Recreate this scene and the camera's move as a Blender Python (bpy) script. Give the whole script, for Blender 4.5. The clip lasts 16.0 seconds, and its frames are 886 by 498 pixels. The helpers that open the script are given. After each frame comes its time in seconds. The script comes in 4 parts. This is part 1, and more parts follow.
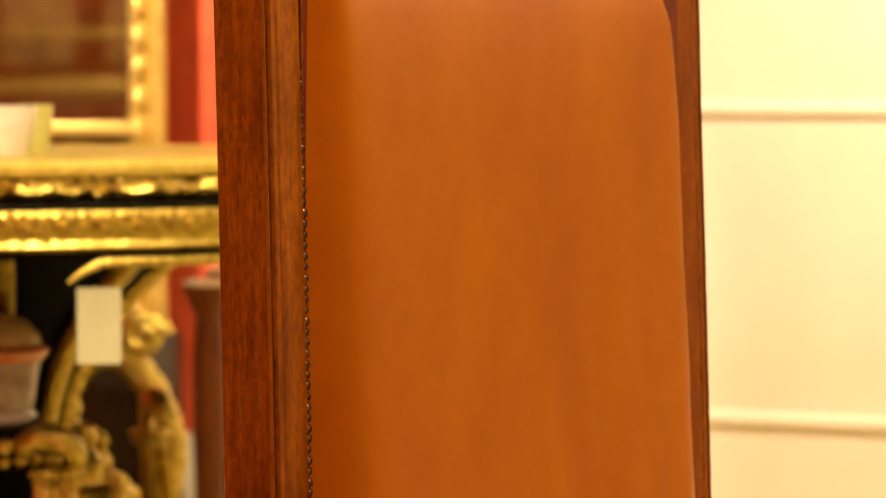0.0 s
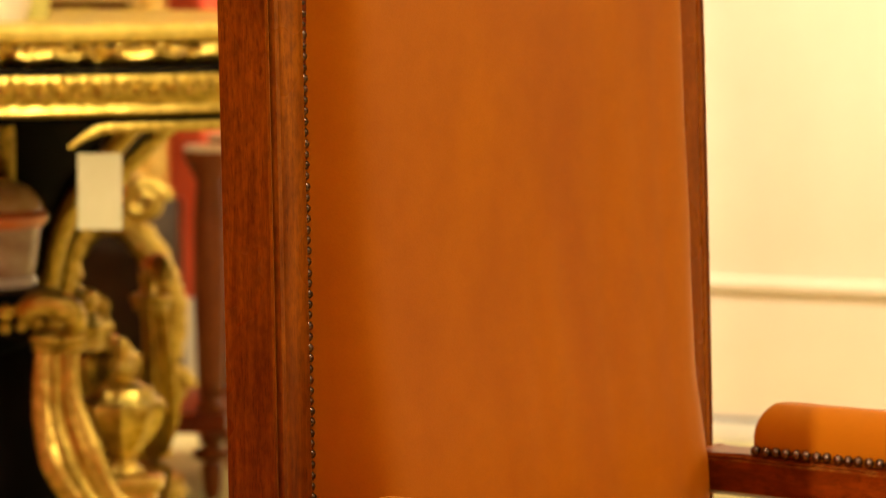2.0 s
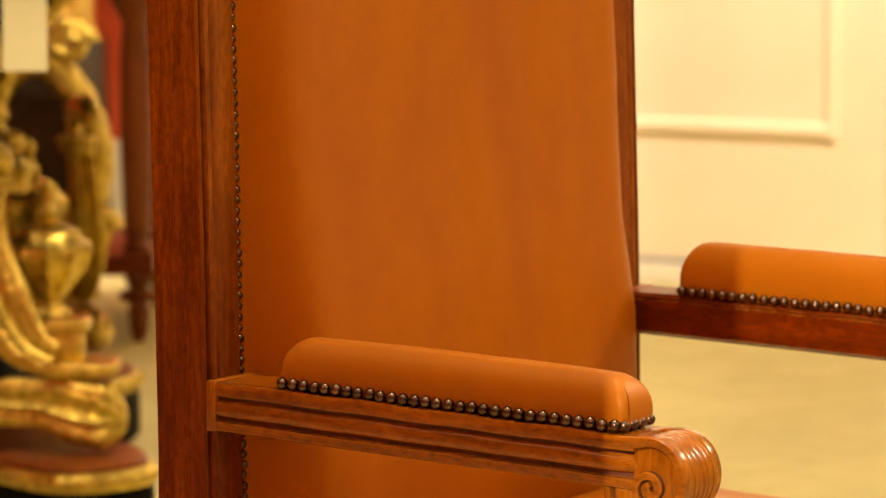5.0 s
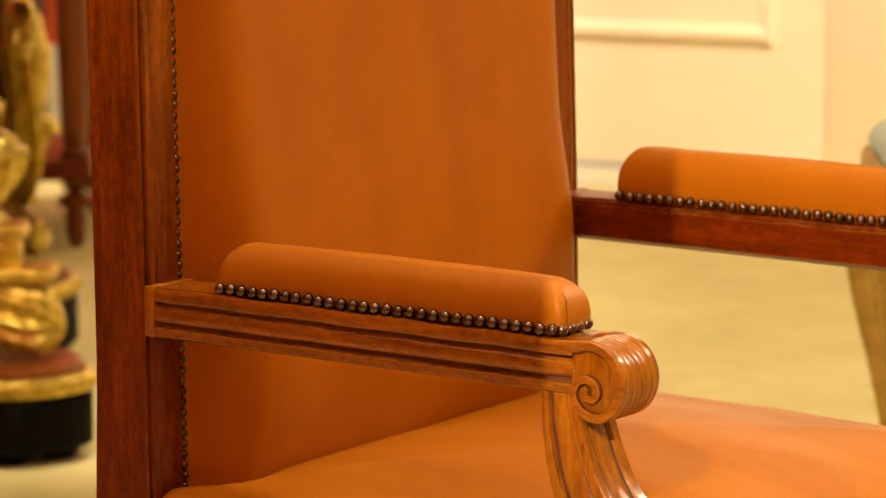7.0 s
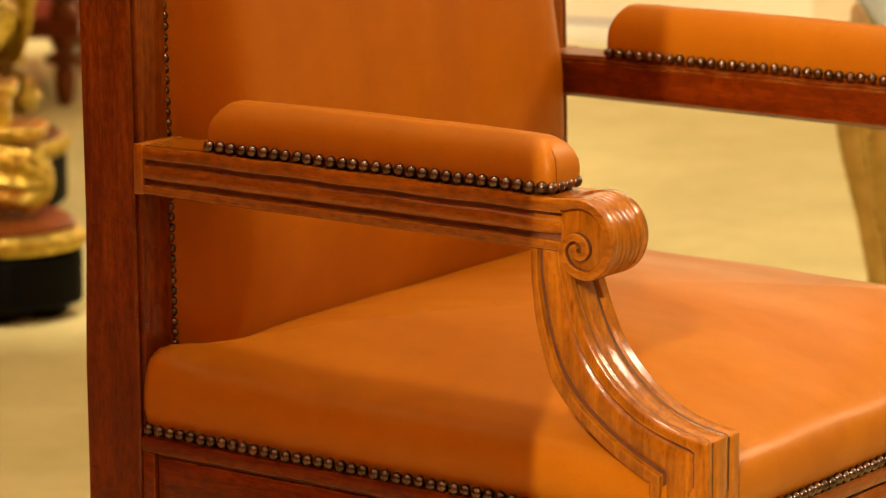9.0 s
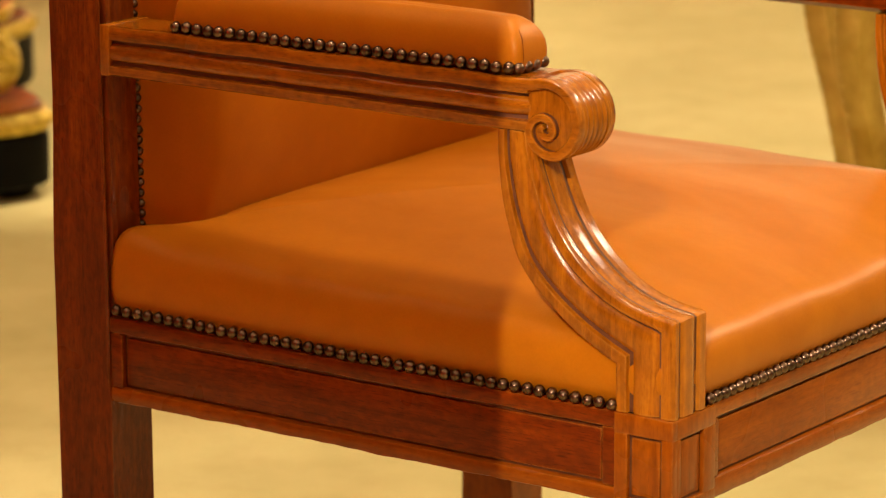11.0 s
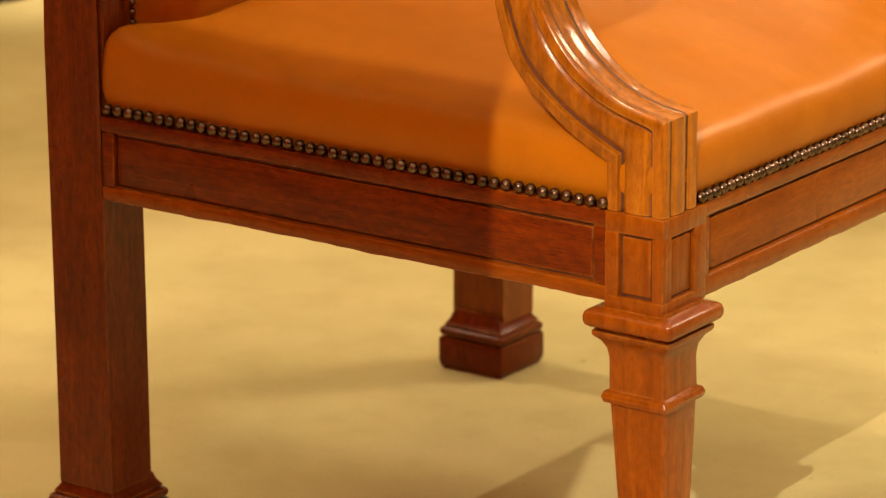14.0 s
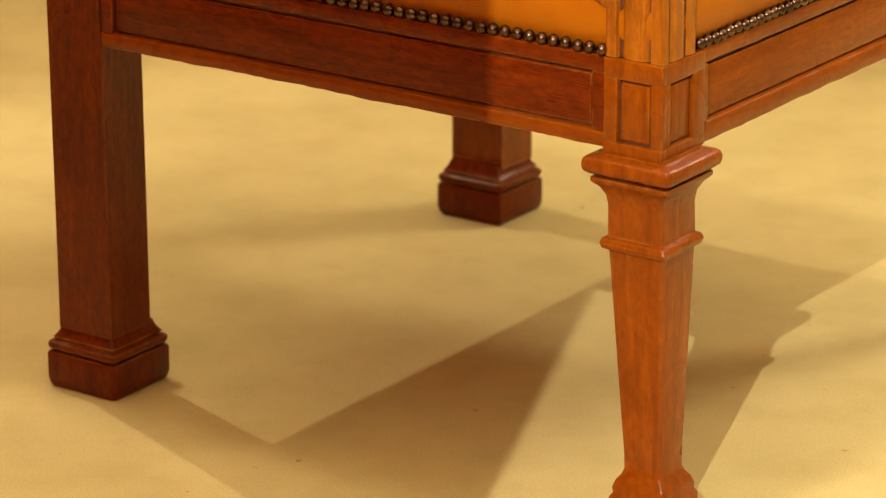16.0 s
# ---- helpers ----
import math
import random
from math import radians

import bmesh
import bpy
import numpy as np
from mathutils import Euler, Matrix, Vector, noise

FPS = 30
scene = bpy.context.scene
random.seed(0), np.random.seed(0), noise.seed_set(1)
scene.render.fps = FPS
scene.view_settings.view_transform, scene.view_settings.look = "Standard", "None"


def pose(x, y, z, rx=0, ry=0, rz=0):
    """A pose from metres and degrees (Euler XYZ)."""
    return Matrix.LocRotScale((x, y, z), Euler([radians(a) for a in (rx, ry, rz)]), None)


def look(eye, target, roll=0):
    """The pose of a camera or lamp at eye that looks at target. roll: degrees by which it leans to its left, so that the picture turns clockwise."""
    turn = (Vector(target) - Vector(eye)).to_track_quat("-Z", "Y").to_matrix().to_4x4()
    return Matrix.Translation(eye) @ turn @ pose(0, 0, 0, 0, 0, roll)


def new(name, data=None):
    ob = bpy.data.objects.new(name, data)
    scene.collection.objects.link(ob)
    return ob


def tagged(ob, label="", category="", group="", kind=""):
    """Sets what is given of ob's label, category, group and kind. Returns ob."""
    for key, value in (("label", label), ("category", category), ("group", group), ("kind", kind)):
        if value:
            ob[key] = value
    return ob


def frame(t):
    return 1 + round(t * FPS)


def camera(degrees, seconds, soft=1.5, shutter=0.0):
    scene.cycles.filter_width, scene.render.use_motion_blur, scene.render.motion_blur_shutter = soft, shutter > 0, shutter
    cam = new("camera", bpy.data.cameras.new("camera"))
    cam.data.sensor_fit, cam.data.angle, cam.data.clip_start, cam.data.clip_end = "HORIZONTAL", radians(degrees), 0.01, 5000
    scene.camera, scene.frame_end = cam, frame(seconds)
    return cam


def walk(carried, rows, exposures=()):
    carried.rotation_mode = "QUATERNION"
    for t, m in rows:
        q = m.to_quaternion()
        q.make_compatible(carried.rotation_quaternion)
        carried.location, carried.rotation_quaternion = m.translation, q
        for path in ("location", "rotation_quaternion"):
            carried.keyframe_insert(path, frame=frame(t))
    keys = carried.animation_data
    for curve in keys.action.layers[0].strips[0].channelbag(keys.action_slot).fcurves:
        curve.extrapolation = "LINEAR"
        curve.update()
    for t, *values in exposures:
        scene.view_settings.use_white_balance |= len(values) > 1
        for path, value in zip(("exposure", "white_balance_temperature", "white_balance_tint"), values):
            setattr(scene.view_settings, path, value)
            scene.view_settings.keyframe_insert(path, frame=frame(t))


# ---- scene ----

# The camera stands on one spot and tilts slowly down a tall armchair.
EYE = 1.2685
cam = camera(13.765, 16.0, soft=1.2)
cam.data.dof.use_dof = True
cam.data.dof.focus_distance = 3.22
cam.data.dof.aperture_fstop = 9.0
ROWS = [
    (0.0, 2.947, -3.037), (0.5, 2.961, -3.515), (1.0, 2.976, -4.058), (1.5, 2.979, -4.600), (2.0, 2.961, -5.134),
    (2.5, 2.911, -5.664), (3.0, 2.803, -6.167), (3.5, 2.634, -6.587), (4.0, 2.342, -6.895),
    (6.5, 1.093, -8.765), (7.0, 0.838, -9.103), (7.5, 0.750, -9.572), (8.0, 0.763, -10.159), (8.5, 0.759, -10.769),
    (9.0, 0.673, -11.325), (9.5, 0.559, -11.830),
    (12.0, 0.021, -14.072), (12.5, 0.042, -14.551), (13.0, 0.060, -15.121), (13.5, 0.033, -15.735), (14.0, 0.017, -16.331),
    (14.5, -0.001, -16.946), (15.0, -0.011, -17.586), (15.5, -0.013, -18.190), (16.0, 0.000, -18.728),
]
ROLL = -0.105
walk(cam, [(t, pose(0, 0, EYE, 0, 0, yaw) @ pose(0, 0, 0, 90 + pitch) @ pose(0, 0, 0, 0, 0, ROLL)) for t, yaw, pitch in ROWS],
     exposures=[(0.0, 0.0)])

# ---- light ----
world = bpy.data.worlds.new("world")
scene.world = world
world.use_nodes = True
world.node_tree.nodes["Background"].inputs[0].default_value = (1.0, 0.78, 0.48, 1)
world.node_tree.nodes["Background"].inputs[1].default_value = 0.05
WARM = (1.0, 0.79, 0.53)


def spot(name, eye, target, watts, degrees, size, blend=0.35, color=WARM):
    data = bpy.data.lights.new(name, "SPOT")
    data.energy, data.spot_size, data.spot_blend, data.shadow_soft_size, data.color = watts, radians(degrees), blend, size, color
    ob = new(name, data)
    ob.matrix_world = look(eye, target)
    return ob


def panel_light(name, eye, target, watts, size, color=WARM):
    data = bpy.data.lights.new(name, "AREA")
    data.shape, data.size, data.energy, data.color = "DISK", size, watts, color
    ob = new(name, data)
    ob.matrix_world = look(eye, target)
    return ob


spot("downlight", (-1.42, 4.87, 2.85), (0.0, 3.35, 0.2), 138, 42, 0.02, 0.3)
spot("downlight", (-0.79, -0.99, 2.85), (0.40, 3.0, 0.45), 900, 40, 0.006, 0.35, (1.0, 0.83, 0.60))
spot("downlight", (2.95, 4.75, 2.85), (0.0, 3.4, 0.98), 400, 40, 0.42)
spot("downlight", (0.55, 6.00, 2.85), (0.50, 6.6, 0.0), 210, 62, 0.05)
spot("downlight", (-0.50, 4.30, 2.85), (-0.95, 6.1, 1.0), 270, 46, 0.04)
spot("downlight", (0.9, 6.9, 2.85), (1.0, 8.9, 1.2), 590, 62, 0.05, 0.35, (1.0, 0.83, 0.58))
spot("downlight", (-1.92, 7.6, 2.85), (-1.2, 9.45, 1.35), 620, 62, 0.03)
# added lamp that brightens the bookcase for its reflection in the mirror
spot("downlight", (-2.5, 3.2, 2.85), (-2.5, 1.1, 1.1), 330, 70, 0.05)
# added fill, no known lamp: lightens the arm pads and seat from above
panel_light("fill_panel", (0.02, 3.18, 2.92), (0.02, 3.18, 0.0), 26, 0.26)
# added broad fill disc that softens shadows, in place of many unseen lamps
panel_light("fill_glow", (1.2, 2.7, 2.92), (1.2, 2.7, 0), 142, 7.0, (1.0, 0.745, 0.44))

# ---- materials ----
def mat(name, rough=0.5, metal=0.0, coat=0.0):
    m = bpy.data.materials.new(name)
    m.use_nodes = True
    b = m.node_tree.nodes["Principled BSDF"]
    b.inputs["Roughness"].default_value, b.inputs["Metallic"].default_value = rough, metal
    b.inputs["Coat Weight"].default_value, b.inputs["Coat Roughness"].default_value = coat, 0.12
    return m, m.node_tree.nodes, m.node_tree.links, b


def noise_node(n, l, scale, detail=4, stretch=(1, 1, 1), rough=0.6, distort=0.0):
    tc, mp, tx = n.new("ShaderNodeTexCoord"), n.new("ShaderNodeMapping"), n.new("ShaderNodeTexNoise")
    mp.inputs["Scale"].default_value = stretch
    tx.inputs["Scale"].default_value, tx.inputs["Detail"].default_value = scale, detail
    tx.inputs["Roughness"].default_value, tx.inputs["Distortion"].default_value = rough, distort
    l.new(tc.outputs["Object"], mp.inputs["Vector"])
    l.new(mp.outputs["Vector"], tx.inputs["Vector"])
    return tx.outputs["Fac"]


def ramp(n, l, fac, stops):
    r = n.new("ShaderNodeValToRGB")
    while len(r.color_ramp.elements) < len(stops):
        r.color_ramp.elements.new(0.5)
    for e, (p, c) in zip(r.color_ramp.elements, stops):
        e.position, e.color = p, (*c, 1)
    l.new(fac, r.inputs[0])
    return r.outputs[0]


def mix(n, l, kind, fac, a, b):
    x = n.new("ShaderNodeMix")
    x.data_type, x.blend_type = "RGBA", kind
    if isinstance(fac, float):
        x.inputs[0].default_value = fac
    else:
        l.new(fac, x.inputs[0])
    l.new(a, x.inputs[6])
    if isinstance(b, tuple):
        x.inputs[7].default_value = (*b, 1)
    else:
        l.new(b, x.inputs[7])
    return x.outputs[2]


def bump(n, l, b, fac, strength, distance):
    k = n.new("ShaderNodeBump")
    k.inputs["Strength"].default_value, k.inputs["Distance"].default_value = strength, distance
    l.new(fac, k.inputs["Height"])
    l.new(k.outputs[0], b.inputs["Normal"])
    return k


def wood(name, axis, dark, mid, light, rough=0.30, coat=0.06, worn=None, lit_above=None, open_pores=0.72):
    """Polished wood whose grain runs along the axis; its edges are rubbed to the worn colour."""
    m, n, l, b = mat(name, rough, 0, coat)
    b.inputs["Specular IOR Level"].default_value = 0.18
    b.inputs["Coat Roughness"].default_value = 0.14
    k = "xyz".index(axis)
    st = [7.0, 7.0, 7.0]
    st[k] = 0.5
    fibre = noise_node(n, l, 13, 6, tuple(st), 0.62, 0.8)
    st2 = [95.0, 95.0, 95.0]
    st2[k] = 7.0
    pore = noise_node(n, l, 9, 3, tuple(st2), 0.6)
    big = noise_node(n, l, 6, 3, (1, 1, 1), 0.5)
    def figure(low, middle, high):
        soft = [tuple(m + 0.62 * (c - m) for m, c in zip(middle, side)) for side in (low, high)]
        return ramp(n, l, fibre, [(0.26, soft[0]), (0.52, middle), (0.80, soft[1])])
    col = figure(dark, mid, light)
    if lit_above:
        # lamp light painted in: blends to a golden tone above the given heights
        tone, z0, z1 = lit_above
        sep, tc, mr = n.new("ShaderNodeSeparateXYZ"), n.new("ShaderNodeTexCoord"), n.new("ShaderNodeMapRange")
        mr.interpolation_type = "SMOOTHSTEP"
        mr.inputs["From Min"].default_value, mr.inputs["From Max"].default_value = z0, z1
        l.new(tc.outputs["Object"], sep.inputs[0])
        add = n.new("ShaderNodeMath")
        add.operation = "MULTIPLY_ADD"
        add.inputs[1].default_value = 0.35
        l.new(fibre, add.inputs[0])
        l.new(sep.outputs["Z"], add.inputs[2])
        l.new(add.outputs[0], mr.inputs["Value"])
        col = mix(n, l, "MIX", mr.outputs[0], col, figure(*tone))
    col = mix(n, l, "MULTIPLY", open_pores, col, ramp(n, l, pore, [(0.32, (0.42, 0.33, 0.28)), (0.44, (1, 1, 1))]))
    col = mix(n, l, "MULTIPLY", 0.7, col, ramp(n, l, big, [(0.3, (0.62, 0.52, 0.45)), (0.65, (1.12, 1.12, 1.1))]))
    st3 = [1.0, 1.0, 1.0]
    st3[k] = 0.5
    fleck = noise_node(n, l, 170, 3, tuple(st3), 0.6)
    col = mix(n, l, "MULTIPLY", open_pores, col, ramp(n, l, fleck, [(0.36, (0.72, 0.66, 0.6)), (0.5, (1, 1, 1)), (0.64, (1.25, 1.25, 1.2))]))
    if worn:
        bev, geo, dot = n.new("ShaderNodeBevel"), n.new("ShaderNodeNewGeometry"), n.new("ShaderNodeVectorMath")
        bev.samples = 6
        bev.inputs["Radius"].default_value = 0.0042
        dot.operation = "DOT_PRODUCT"
        l.new(bev.outputs["Normal"], dot.inputs[0])
        l.new(geo.outputs["Normal"], dot.inputs[1])
        edge = ramp(n, l, dot.outputs["Value"], [(0.82, (1, 1, 1)), (0.992, (0, 0, 0))])
        rub = ramp(n, l, noise_node(n, l, 45, 4), [(0.38, (0, 0, 0)), (0.62, (0.85, 0.85, 0.85))])
        wear = mix(n, l, "MULTIPLY", 1.0, edge, rub)
        x = n.new("ShaderNodeMix")
        x.data_type = "RGBA"
        l.new(wear, x.inputs[0])
        l.new(col, x.inputs[6])
        x.inputs[7].default_value = (*worn, 1)
        col = x.outputs[2]
    l.new(col, b.inputs["Base Color"])
    l.new(ramp(n, l, big, [(0.3, (rough + 0.10,) * 3), (0.7, (rough - 0.05,) * 3)]), b.inputs["Roughness"])
    # the polish lies uneven over the pores
    k1 = bump(n, l, b, noise_node(n, l, 70, 2, (1, 1, 1), 0.5), 0.10, 0.004)
    k2 = n.new("ShaderNodeBump")
    k2.inputs["Strength"].default_value, k2.inputs["Distance"].default_value = 0.2, 0.0008
    l.new(pore, k2.inputs["Height"])
    l.new(k1.outputs[0], k2.inputs["Normal"])
    for socket in ("Normal", "Coat Normal"):
        l.new(k2.outputs[0], b.inputs[socket])
    return m


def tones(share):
    """From the shaded dark red polish of the frame (0) to the golden arms (1), both rubbed and painted as lit."""
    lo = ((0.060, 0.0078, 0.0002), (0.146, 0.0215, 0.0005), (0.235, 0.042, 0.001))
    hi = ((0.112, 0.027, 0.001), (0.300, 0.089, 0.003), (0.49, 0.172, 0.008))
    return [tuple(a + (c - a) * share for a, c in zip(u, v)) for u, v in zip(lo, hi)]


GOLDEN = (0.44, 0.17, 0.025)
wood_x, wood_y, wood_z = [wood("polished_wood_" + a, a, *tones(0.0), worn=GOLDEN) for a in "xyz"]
# golden from much rubbing, with lamp light mixed into the colour
honey_x, honey_z = [wood("lit_rubbed_wood_" + a, a, *tones(share), rough=0.20, coat=0.6, worn=(0.48, 0.19, 0.02), open_pores=pores) for a, share, pores in (("x", 1.0, 0.6), ("z", 1.2, 0.45))]
# front legs and front rail: lamp light is mixed into this lighter wood
AMBER = (0.135, 0.026, 0.001), (0.245, 0.058, 0.0015), (0.34, 0.094, 0.003)
amber_x, amber_y, amber_z = [wood("leg_wood_" + a, a, *AMBER, rough=0.26, coat=0.25, worn=GOLDEN, open_pores=0.38) for a in "xyz"]
# near back post: dark shade below and light above are in the colour
post_z = wood("post_wood", "z", *tones(0.02), rough=0.27, coat=0.15, worn=(0.22, 0.065, 0.008), lit_above=(tones(0.85), 0.68, 1.38))
# shade of grooves and recesses, painted as a darker wood colour
groove_wood, n, l, b = mat("groove_shade", 0.6)
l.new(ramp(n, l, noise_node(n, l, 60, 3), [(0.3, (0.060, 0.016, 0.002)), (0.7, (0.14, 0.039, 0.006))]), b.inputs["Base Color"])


def leather(name, base, deep, wrinkle=(6, 6, 1.1), gloss=0.2):
    m, n, l, b = mat(name, 0.42, 0, 0.0)
    b.inputs["Specular IOR Level"].default_value = gloss
    b.inputs["Specular Tint"].default_value = (1.0, 0.72, 0.40, 1)
    patch = noise_node(n, l, 3.0, 4, wrinkle, 0.5, 0.3)
    fine = noise_node(n, l, 420, 4)
    cloud = noise_node(n, l, 34, 4, (1, 1, 1), 0.6)
    col = ramp(n, l, patch, [(0.3, deep), (0.65, base)])
    col = mix(n, l, "MULTIPLY", 0.3, col, ramp(n, l, cloud, [(0.35, (0.88, 0.84, 0.8)), (0.6, (1.04, 1.04, 1.04))]))
    col = mix(n, l, "MULTIPLY", 0.25, col, ramp(n, l, fine, [(0.35, (0.8, 0.76, 0.72)), (0.6, (1, 1, 1))]))
    l.new(col, b.inputs["Base Color"])
    l.new(ramp(n, l, patch, [(0.3, (0.5,) * 3), (0.7, (0.36,) * 3)]), b.inputs["Roughness"])
    soft = noise_node(n, l, 2.4, 2, wrinkle, 0.4)
    k1 = bump(n, l, b, soft, 0.06, 0.02)
    k2 = n.new("ShaderNodeBump")
    k2.inputs["Strength"].default_value, k2.inputs["Distance"].default_value = 0.16, 0.0009
    l.new(fine, k2.inputs["Height"])
    l.new(k1.outputs[0], k2.inputs["Normal"])
    l.new(k2.outputs[0], b.inputs["Normal"])
    return m


TAN = (0.418, 0.122, 0.002), (0.348, 0.091, 0.001)
# seat and arm pads: the yellower hue of lit leather, put into the colour
TAN_LIT = (0.42, 0.134, 0.003), (0.365, 0.109, 0.002)
leather_back = leather("tan_leather_back", *TAN, wrinkle=(1.5, 2.2, 0.9), gloss=0.25)
leather_seat = leather("tan_leather_seat", *TAN_LIT, wrinkle=(1.3, 3.4, 2), gloss=0.42)

tuck_leather = leather("tucked_leather", (0.24, 0.062, 0.003), (0.17, 0.042, 0.002))

nail_metal, n, l, b = mat("antiqued_brass", 0.30, 1.0)
oi = n.new("ShaderNodeObjectInfo")
l.new(ramp(n, l, oi.outputs["Random"], [(0.0, (0.09, 0.058, 0.041)), (1.0, (0.17, 0.11, 0.078))]), b.inputs["Base Color"])

carpet, n, l, b = mat("beige_carpet", 0.95)
c1 = noise_node(n, l, 3.0, 5, (1, 1, 1), 0.6)
c2 = noise_node(n, l, 500, 2)
c3 = noise_node(n, l, 13, 4, (1, 1, 1), 0.6)
col = ramp(n, l, c1, [(0.30, (0.50, 0.452, 0.207)), (0.70, (0.61, 0.55, 0.268))])
col = mix(n, l, "MULTIPLY", 0.65, col, ramp(n, l, c3, [(0.28, (0.88, 0.85, 0.80)), (0.56, (1.02, 1.02, 1.02))]))
speck = noise_node(n, l, 55, 2, (1, 1, 1), 0.5)
col = mix(n, l, "MULTIPLY", 0.6, col, ramp(n, l, speck, [(0.225, (0.45, 0.38, 0.3)), (0.255, (1, 1, 1))]))
col = mix(n, l, "MULTIPLY", 0.5, col, ramp(n, l, c2, [(0.3, (0.75, 0.73, 0.7)), (0.65, (1.1, 1.1, 1.1))]))
l.new(col, b.inputs["Base Color"])
bump(n, l, b, c2, 0.22, 0.003)

def plain(name, a, bcol, rough, metal=0.0, scale=6, coat=0.0, rel=0.0):
    m, n, l, b = mat(name, rough, metal, coat)
    f = noise_node(n, l, scale, 5)
    l.new(ramp(n, l, f, [(0.3, a), (0.7, bcol)]), b.inputs["Base Color"])
    if rel:
        bump(n, l, b, f, 0.5, rel)
    return m


cream = plain("cream_wall_paint", (0.76, 0.655, 0.49), (0.82, 0.715, 0.55), 0.55, 0, 3)
white_paint = plain("white_gloss_paint", (0.72, 0.68, 0.58), (0.8, 0.76, 0.66), 0.35, 0, 4)
red_wall = plain("red_wall_fabric", (0.68, 0.08, 0.025), (0.78, 0.12, 0.04), 0.7, 0, 8)
strip_grey = plain("plain_grey", (0.3, 0.29, 0.28), (0.38, 0.37, 0.36), 0.5, 0, 10)
gilt = plain("worn_gilding", (0.30, 0.205, 0.025), (0.85, 0.66, 0.15), 0.34, 1.0, 60, 0, 0.008)
bright_gilt = plain("bright_gilding", (0.66, 0.45, 0.10), (0.85, 0.62, 0.18), 0.38, 0.55, 30, 0, 0.003)
yellow_gilt = plain("yellow_gilding", (0.60, 0.46, 0.07), (0.85, 0.68, 0.15), 0.40, 0.4, 40, 0, 0.003)
gilt_wood = plain("matt_gilt_wood", (0.38, 0.25, 0.04), (0.58, 0.40, 0.09), 0.45, 0.6, 25, 0, 0.003)
ebony = plain("black_lacquer", (0.002, 0.002, 0.0015), (0.004, 0.0035, 0.003), 0.5, 0, 9, 0.0)
ebony.node_tree.nodes["Principled BSDF"].inputs["Specular IOR Level"].default_value = 0.05
bronze_dark = plain("dark_bronze", (0.03, 0.02, 0.012), (0.06, 0.04, 0.02), 0.4, 0.5, 12)
mahogany = wood("red_mahogany", "z", (0.075, 0.016, 0.003), (0.16, 0.042, 0.007), (0.25, 0.075, 0.014), 0.36, 0.1)
# lamp light on the whatnot's post tops, painted as pale wood
pale_wood = plain("lit_top_wood", (0.45, 0.34, 0.16), (0.60, 0.47, 0.25), 0.5, 0, 14)
paper = plain("white_paper", (0.50, 0.49, 0.27), (0.58, 0.56, 0.34), 0.8, 0, 12)
porcelain = plain("glazed_porcelain", (0.62, 0.56, 0.48), (0.75, 0.7, 0.62), 0.2, 0, 20, 0.5)
orange_glaze = plain("orange_glaze", (0.6, 0.16, 0.05), (0.7, 0.24, 0.1), 0.2, 0, 20, 0.5)
pale_silk = plain("pale_blue_silk", (0.36, 0.47, 0.44), (0.46, 0.58, 0.53), 0.6, 0, 18)
dim_glass = plain("dim_glass", (0.10, 0.05, 0.015), (0.34, 0.17, 0.05), 0.3, 0, 14, 0.2)
brown_glaze = plain("brown_glaze", (0.20, 0.09, 0.055), (0.52, 0.40, 0.32), 0.2, 0, 18, 0.4)
mottled_lid = plain("mottled_cream_glaze", (0.50, 0.30, 0.10), (0.72, 0.55, 0.30), 0.25, 0, 30, 0.4)
green_glaze = plain("yellow_green_glaze", (0.42, 0.40, 0.10), (0.60, 0.55, 0.18), 0.25, 0, 22, 0.4)
blue_glass = plain("blue_grey_glaze", (0.20, 0.20, 0.26), (0.55, 0.55, 0.52), 0.45, 0, 34)
ceiling_paint = plain("ceiling_paint", (0.75, 0.7, 0.6), (0.8, 0.75, 0.65), 0.7, 0, 3)
mirror_glass, n, l, b = mat("mirror_silver", 0.04, 1.0)
l.new(ramp(n, l, noise_node(n, l, 7, 4), [(0.3, (0.62, 0.6, 0.56)), (0.7, (0.72, 0.7, 0.66))]), b.inputs["Base Color"])


# ---- mesh tools ----
def shade(bm, smooth):
    for f in bm.faces:
        f.smooth = smooth


def obj(name, bm, material, parent=None, label="", smooth=True, extra=None):
    shade(bm, smooth)
    bmesh.ops.recalc_face_normals(bm, faces=bm.faces)
    me = bpy.data.meshes.new(name)
    bm.to_mesh(me)
    bm.free()
    me.materials.append(material)
    if extra:
        me.materials.append(extra)
    if smooth:
        me.set_sharp_from_angle(angle=radians(38))
    ob = new(name, me)
    if parent is not None:
        ob.parent = parent
    if label:
        ob["label"] = label
    return ob


def part(name, bm, material, parent, label="", smooth=True, extra=None):
    return obj(name, bm, material, parent, label, smooth, extra)


def thing(name, m, label, category, group="", kind=""):
    ob = new(name)
    ob.empty_display_size = 0.05
    ob.matrix_world = m
    return tagged(ob, label, category, group, kind)


